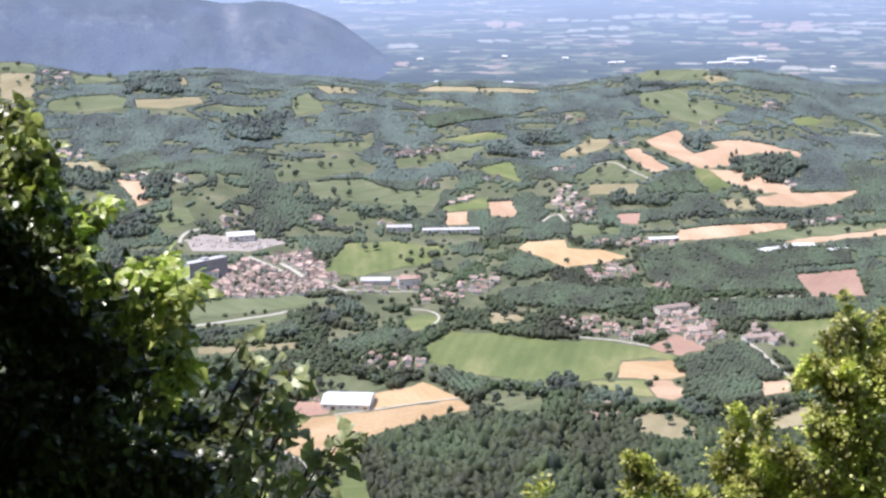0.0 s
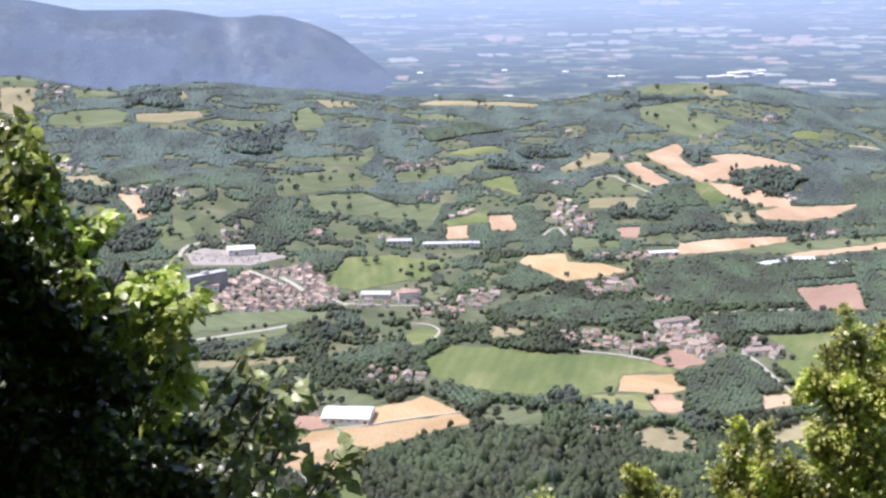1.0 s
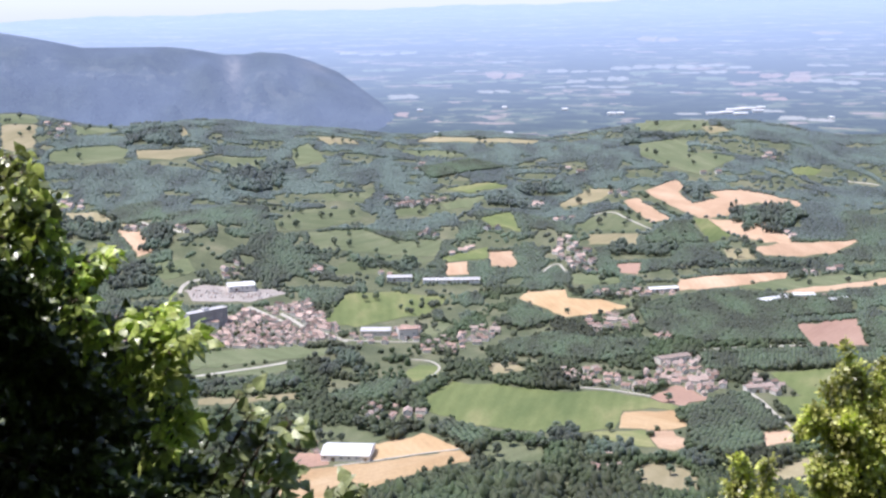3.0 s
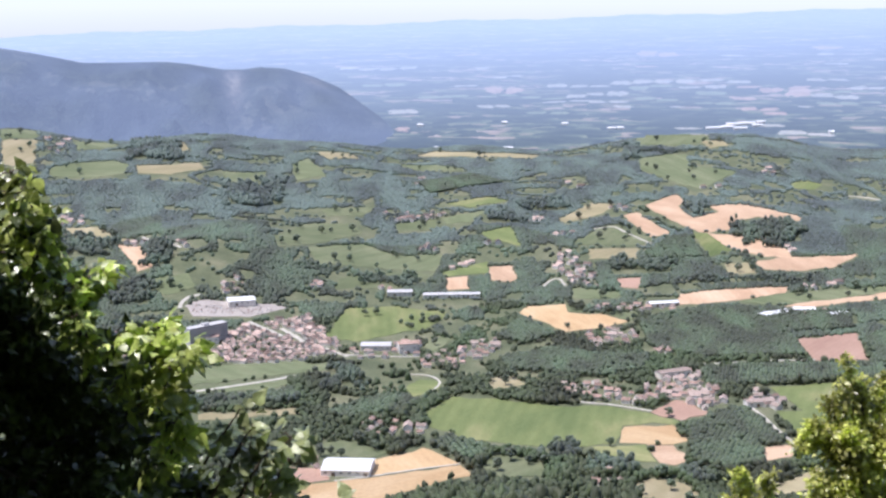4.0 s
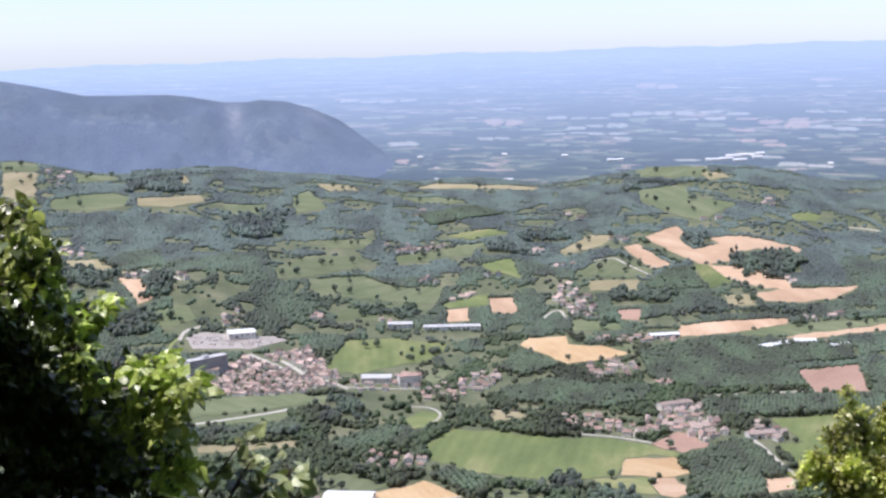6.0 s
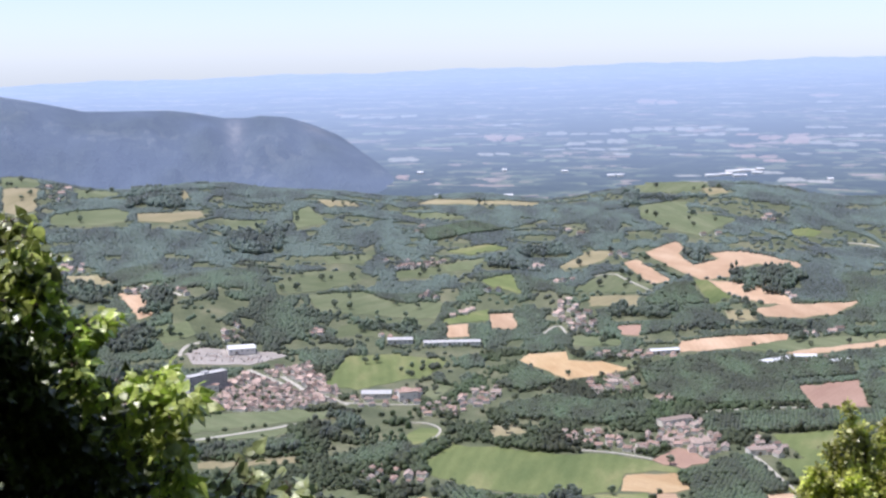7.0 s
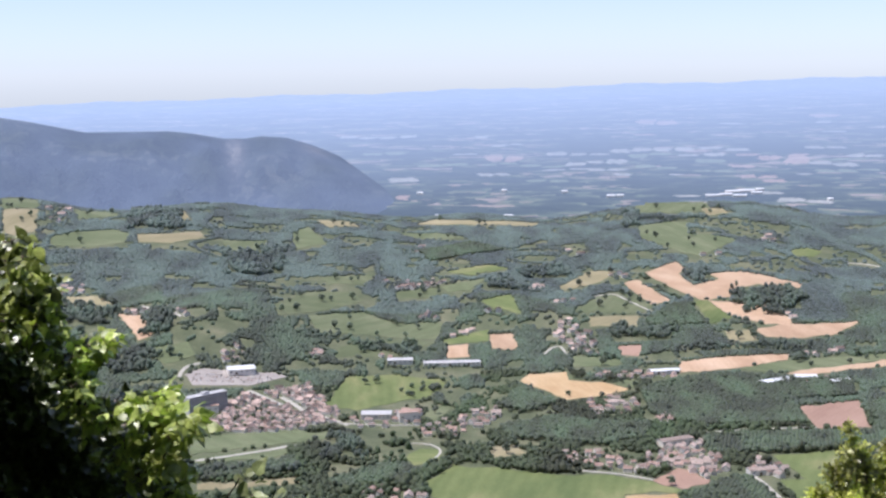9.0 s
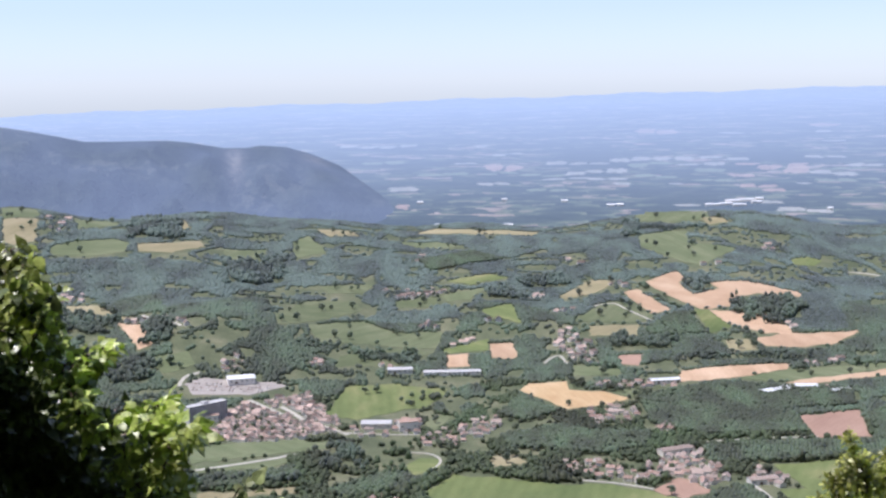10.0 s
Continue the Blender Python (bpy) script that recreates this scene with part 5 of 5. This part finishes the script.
# ---- the two trees beside the viewpoint ----
def leaf_shape(width, fold, droop):
    """One leaf of length 1 along y: a pointed oval with a crease, a toothed rim and a bent tip."""
    V = [(0, 0, 0), (0, 0.2, 0.01), (0, 0.5, 0.02), (0, 0.8, 0), (0, 1.08, -droop)]
    for s in (-1, 1):
        V += [(s * width * 0.72, 0.10, fold * 0.6), (s * width, 0.34, fold), (s * width * 0.66, 0.62, fold * 0.9), (s * width * 0.40, 0.80, fold * 0.2 - droop * 0.4)]
    F = [(0, 1, 5), (1, 2, 6, 5), (2, 3, 7, 6), (3, 4, 8, 7), (0, 9, 1), (1, 9, 10, 2), (2, 10, 11, 3), (3, 11, 12, 4)]
    return np.array(V), F


def small_leaf(width, fold, droop):
    V = [(0, 0, 0), (-width, 0.42, fold), (width, 0.42, fold), (0, 0.5, 0), (0, 1, -droop)]
    return np.array(V), [(0, 3, 1), (1, 3, 4), (0, 2, 3), (2, 4, 3)]


def leaves(spots, ways, sizes, shape, seed, facing):
    """Many leaves as one pile of corners and triangles: each points along its way, tilts a little and faces between sun
    and camera.
    """
    g = np.random.default_rng(seed)
    V0, F0 = shape
    T0 = np.array([t for f in F0 for t in ([f] if len(f) == 3 else [(f[0], f[1], f[2]), (f[0], f[2], f[3])])])
    n = len(spots)
    along = ways / np.linalg.norm(ways, axis=1)[:, None]
    up = np.array(facing) + g.normal(0, 0.4, (n, 3))
    side = np.cross(along, up)
    side /= np.linalg.norm(side, axis=1)[:, None]
    face = np.cross(side, along)
    P = (V0[None, :, 0, None] * side[:, None] + V0[None, :, 1, None] * along[:, None] + V0[None, :, 2, None] * face[:, None]) * sizes[:, None, None] + spots[:, None]
    return P.reshape(-1, 3), (T0[None] + (np.arange(n) * len(V0))[:, None, None]).reshape(-1, 3)


def near_tree(name, label, base, fork, limbs, leaf_size, shape, material, seed, facing, singles=0, more=1.0, body=1.0, flat=False, young=None):
    """A young tree: trunk, limbs that fork into twigs, and a leaf on every stretch of twig. young: leaf material
    lightened as if sunlit.
    """
    g = np.random.default_rng(seed)
    tree = tagged(new(name), label, "tree")
    base, fork = Vector(base), Vector(fork)
    sheet = Vector(facing).normalized()  # sprays of leaves spread out square to a line between sun and camera
    mid = base.lerp(fork, 0.5) + Vector((0.08, 0.05, 0))
    part("trunk", mesh_of("trunk", *rod([base - Vector((0, 0, 0.4)), mid, fork], [0.085, 0.06, 0.03], 9), M_BARK, True), tree)
    spots, ways, owner, rim_lit, twigs = [], [], [], [], []
    for tip, spread, count, *root in limbs:
        tip = Vector(tip)
        start = Vector(root[0]) if root else base.lerp(fork, float(g.uniform(0.62, 1.0)))
        bend = start.lerp(tip, 0.55) + Vector((0, 0, 0.10 * (tip - start).length))
        line = [(start * (1 - k) ** 2 + bend * 2 * k * (1 - k) + tip * k ** 2) for k in np.linspace(0, 1, 7)]
        wood = [rod(line, np.linspace(0.008 if spread < 0.1 else 0.022, 0.003, 7), 5)]
        done, count = 0, int(count * (more if spread < 0.14 else body))
        while done < count:
            k = float(g.beta(2.6, 1.0))
            q = start * (1 - k) ** 2 + bend * 2 * k * (1 - k) + tip * k ** 2
            out = Vector(g.normal(0, 1, 3)) * spread * (1.15 - 0.75 * k) + (tip - start).normalized() * spread * 0.4
            if spread < 0.14 and flat:
                out -= sheet * (0.8 * out.dot(sheet))
            end = q + out
            if done % 12 == 0:
                wood.append(rod([q, q.lerp(end, 0.5) + Vector((0, 0, 0.02)), end], [0.005, 0.004, 0.002], 4))
            for _ in range(int(g.integers(3, 7))):
                jog = Vector(g.normal(0, 0.45 * leaf_size, 3))
                if spread < 0.14 and flat:
                    jog -= sheet * (0.7 * jog.dot(sheet))
                s = q.lerp(end, float(g.uniform(0.35, 1.0))) + jog
                w = out.normalized() + Vector(g.normal(0, 0.55, 3)) + Vector((0, 0, -0.35))
                spots.append(s[:])
                ways.append(w[:])
                owner.append(len(twigs))
                # most leaves of the outermost sprays take the colour painted as sunlit
                rim_lit.append(spread < 0.1 and g.random() < 0.72)
                done += 1
        twigs.append(part("limb", mesh_of("limb", *joined(*wood), M_BARK, True), tree))
    spots, ways, rim_lit = np.array(spots), np.array(ways), np.array(rim_lit) & (young is not None)
    sizes = leaf_size * g.uniform(0.65, 1.25, len(spots))
    alone = np.zeros(len(spots), bool)
    if singles:
        alone[np.argsort(-spots[:, 0] - 0.3 * spots[:, 2])[:singles]] = True
        V, F = leaf_shape(0.4, 0.07, 0.08)
        blades = [mesh_of("leaf", V * s, F, young or material) for s in (0.8 * leaf_size, leaf_size, 1.2 * leaf_size)]
        for n, k in enumerate(np.flatnonzero(alone)):
            s, w = spots[k], ways[k]
            along = Vector(w).normalized()
            side = along.cross(Vector(np.array(facing) + g.normal(0, 0.5, 3))).normalized()
            turn = Matrix((side, along, side.cross(along))).transposed().to_4x4()
            part("leaf", blades[n % 3], twigs[owner[k]], m=Matrix.Translation(s) @ turn)
    for word, own, tone in (("crown", ~alone & ~rim_lit, material), ("young_leaves", ~alone & rim_lit, young)):
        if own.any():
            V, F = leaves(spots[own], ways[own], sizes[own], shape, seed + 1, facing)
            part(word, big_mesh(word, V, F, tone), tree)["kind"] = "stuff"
    return tree


def up(x, y, z):
    return (x, y, EYE + z)


RIM = [(-1.87, -0.72), (-1.80, -0.68), (-1.77, -0.77), (-1.72, -0.83), (-1.68, -0.88), (-1.70, -0.95), (-1.66, -1.08), (-1.58, -1.17), (-1.49, -1.14), (-1.43, -1.12), (-1.54, -1.25),
       (-1.57, -1.32), (-1.52, -1.40), (-1.44, -1.44), (-1.35, -1.41), (-1.28, -1.39), (-1.21, -1.36), (-1.24, -1.44), (-1.14, -1.50), (-1.07, -1.48), (-1.16, -1.55), (-1.19, -1.64),
       (-1.12, -1.72), (-1.15, -1.80), (-1.12, -1.87), (-1.18, -1.93), (-1.24, -1.99), (-1.33, -1.56), (-1.30, -1.72), (-1.40, -1.62)]
TOP = [(-1.83, -0.77), (-1.78, -0.83), (-1.72, -0.89), (-1.82, -0.92), (-1.76, -0.99), (-1.68, -0.97), (-1.85, -1.03), (-1.71, -1.05), (-1.48, -1.16), (-1.45, -1.13), (-1.58, -1.2)]
SPRAY = [(-1.00, -1.87), (-0.94, -1.79), (-0.86, -1.82), (-0.90, -1.90), (-0.78, -1.90), (-0.69, -1.87), (-0.64, -1.89), (-0.74, -1.96), (-0.84, -2.00), (-0.88, -2.06), (-0.74, -2.03),
         (-0.69, -2.07), (-0.67, -2.14), (-0.78, -2.11), (-0.88, -2.15), (-0.95, -1.98), (-0.80, -2.23), (-0.90, -2.23)]
SPRIG = [(-0.59, -2.28), (-0.55, -2.22), (-0.48, -2.18), (-0.50, -2.28), (-0.44, -2.21), (-0.69, -2.34), (-0.74, -2.39), (-1.03, -2.40), (-0.94, -2.37)]
INNER = [(-2.08, -1.15), (-2.00, -1.36), (-1.92, -1.48), (-1.95, -1.62), (-1.80, -1.74), (-1.70, -1.84), (-1.76, -1.95), (-1.60, -2.02), (-1.52, -1.95), (-1.56, -2.15), (-1.75, -2.18), (-1.98, -1.89),
         (-2.04, -2.15), (-1.52, -2.36), (-1.40, -2.42), (-1.66, -2.45), (-1.90, -2.45), (-1.26, -2.50), (-1.16, -2.62), (-1.40, -2.62), (-2.08, -2.60), (-1.24, -2.44), (-1.65, -2.74), (-1.95, -2.82), (-1.08, -2.50), (-1.0, -2.66)]
# limbs added left of the view to shade the inner crown
SHADE_OUTER = [(-2.15, -0.95), (-2.25, -1.25), (-2.35, -0.80), (-2.45, -1.5), (-2.30, -1.85), (-2.55, -1.1), (-2.35, -2.3), (-2.6, -1.9), (-2.2, -1.6), (-2.1, -1.35), (-2.5, -0.6)]
pick = np.random.default_rng(33)
LEFT_LIMBS = []
for x, z in RIM * 2 + TOP * 2:
    q = pick.uniform(5.6, 6.3)
    LEFT_LIMBS.append((up((x - 0.035) * q / 6, q, z * q / 6), 0.045, 26, up(x - 0.19, 6.35, z - 0.15)))
LEFT_LIMBS += [(up(x, 6.65 + pick.uniform(-0.2, 0.3), z), 0.12, 820) for x, z in INNER]
LEFT_LIMBS += [(up(x, 6.15 + pick.uniform(-0.35, 0.35), z), 0.2, 760) for x, z in SHADE_OUTER]
# more crown added above, out of view, to keep sun off the inner leaves
for x, top in ((-2.38, -0.55), (-2.6, -0.2), (-3.0, 0.4), (-3.4, 1.1)):
    for y in (5.2, 5.75, 6.3, 6.85, 7.4):
        LEFT_LIMBS.append((up(x - 0.31 * (y - 6.1), y, top + pick.uniform(-0.3, 0.1)), 0.2, 560))
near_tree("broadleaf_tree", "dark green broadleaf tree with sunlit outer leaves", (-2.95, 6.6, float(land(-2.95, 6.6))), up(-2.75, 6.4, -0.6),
          LEFT_LIMBS, 0.065, leaf_shape(0.34, 0.07, 0.1), M_LEAF_SHADED, 301, (-0.25, -0.5, 0.8), 300, 1.0, 1.2, True, M_LEAF_SUNLIT)
SHRUB_LIMBS = []
for x, z in SPRAY:
    y = 6.0 + pick.uniform(-0.12, 0.12)
    SHRUB_LIMBS.append((up(x, y, z), 0.05, 9, up(x - 0.10, y + 0.05, z - 0.16)))
for x, z in SPRIG:
    SHRUB_LIMBS.append((up(x, 6.0 + pick.uniform(-0.1, 0.1), z), 0.035, 8, up(x - 0.08, 6.05, z - 0.14)))
SHRUB_LIMBS += [(up(x, 6.05, z), 0.03, 4, up(-1.05 + 0.5 * (x + 0.95), 6.15, -2.75)) for x, z in SPRAY[2::3] + SPRIG[:6:2]]
near_tree("shrub", "pale green shrub with broad drooping leaves", (-1.0, 6.15, float(land(-1.0, 6.15))), up(-0.98, 6.12, -2.7),
          SHRUB_LIMBS, 0.074, leaf_shape(0.33, 0.07, 0.12), M_LEAF_PALE, 303, (-0.15, -0.5, 0.8), 200, 1.0, 1.0, True)
FOOT = up(2.85, 12.2, -5.2)
RIGHT_LIMBS = [
    (up(3.46, 12.0, -3.08), 0.05, 300), (up(3.39, 11.9, -3.30), 0.08, 650), (up(3.59, 12.1, -3.35), 0.10, 800),
    (up(3.31, 12.0, -3.46), 0.09, 700), (up(3.84, 12.2, -3.34), 0.12, 1100), (up(3.16, 11.9, -3.64), 0.08, 650),
    (up(3.45, 11.8, -3.72), 0.16, 1700), (up(3.86, 12.0, -3.80), 0.18, 1800), (up(3.10, 12.0, -3.86), 0.09, 800),
    (up(3.18, 11.8, -4.12), 0.11, 1100), (up(2.54, 12.0, -4.12), 0.07, 550, FOOT), (up(2.77, 11.9, -4.11), 0.06, 480, FOOT),
    (up(2.50, 12.0, -4.38), 0.10, 950, FOOT), (up(2.76, 11.8, -4.44), 0.11, 1100, FOOT), (up(2.42, 12.1, -4.66), 0.11, 1100, FOOT),
    (up(3.02, 11.9, -4.52), 0.13, 1300, FOOT), (up(2.58, 11.9, -4.84), 0.14, 1300, FOOT), (up(3.36, 11.9, -4.36), 0.16, 1500),
    (up(3.80, 12.0, -4.38), 0.18, 1500), (up(3.05, 11.9, -4.85), 0.15, 1500, FOOT), (up(3.52, 11.9, -4.80), 0.18, 1500),
    (up(1.60, 12.0, -4.56), 0.05, 420, up(1.8, 12.1, -5.15)), (up(1.74, 12.0, -4.62), 0.06, 480, up(1.8, 12.1, -5.15)),
    (up(1.92, 12.0, -4.76), 0.08, 700, up(2.1, 12.1, -5.25)), (up(1.66, 12.0, -4.86), 0.10, 800, up(1.8, 12.1, -5.15)),
    (up(2.24, 12.0, -4.92), 0.09, 700, up(2.1, 12.1, -5.25)), (up(0.72, 12.0, -4.84), 0.05, 130, up(0.8, 12.1, -5.4)), (up(0.84, 12.0, -4.78), 0.05, 110, up(0.85, 12.1, -5.4)), (up(3.0, 11.9, -5.2), 0.26, 1500), (up(3.8, 12.0, -4.95), 0.22, 1500),
]
near_tree("young_tree", "sunlit yellow-green young tree with small leaves", (3.9, 12.5, float(land(3.9, 12.5))), up(3.62, 12.1, -3.5),
          RIGHT_LIMBS, 0.05, small_leaf(0.36, 0.05, 0.06), M_LEAF_SMALL, 302, (-0.4, -0.5, 0.75), 0, 0.9, 1.45)
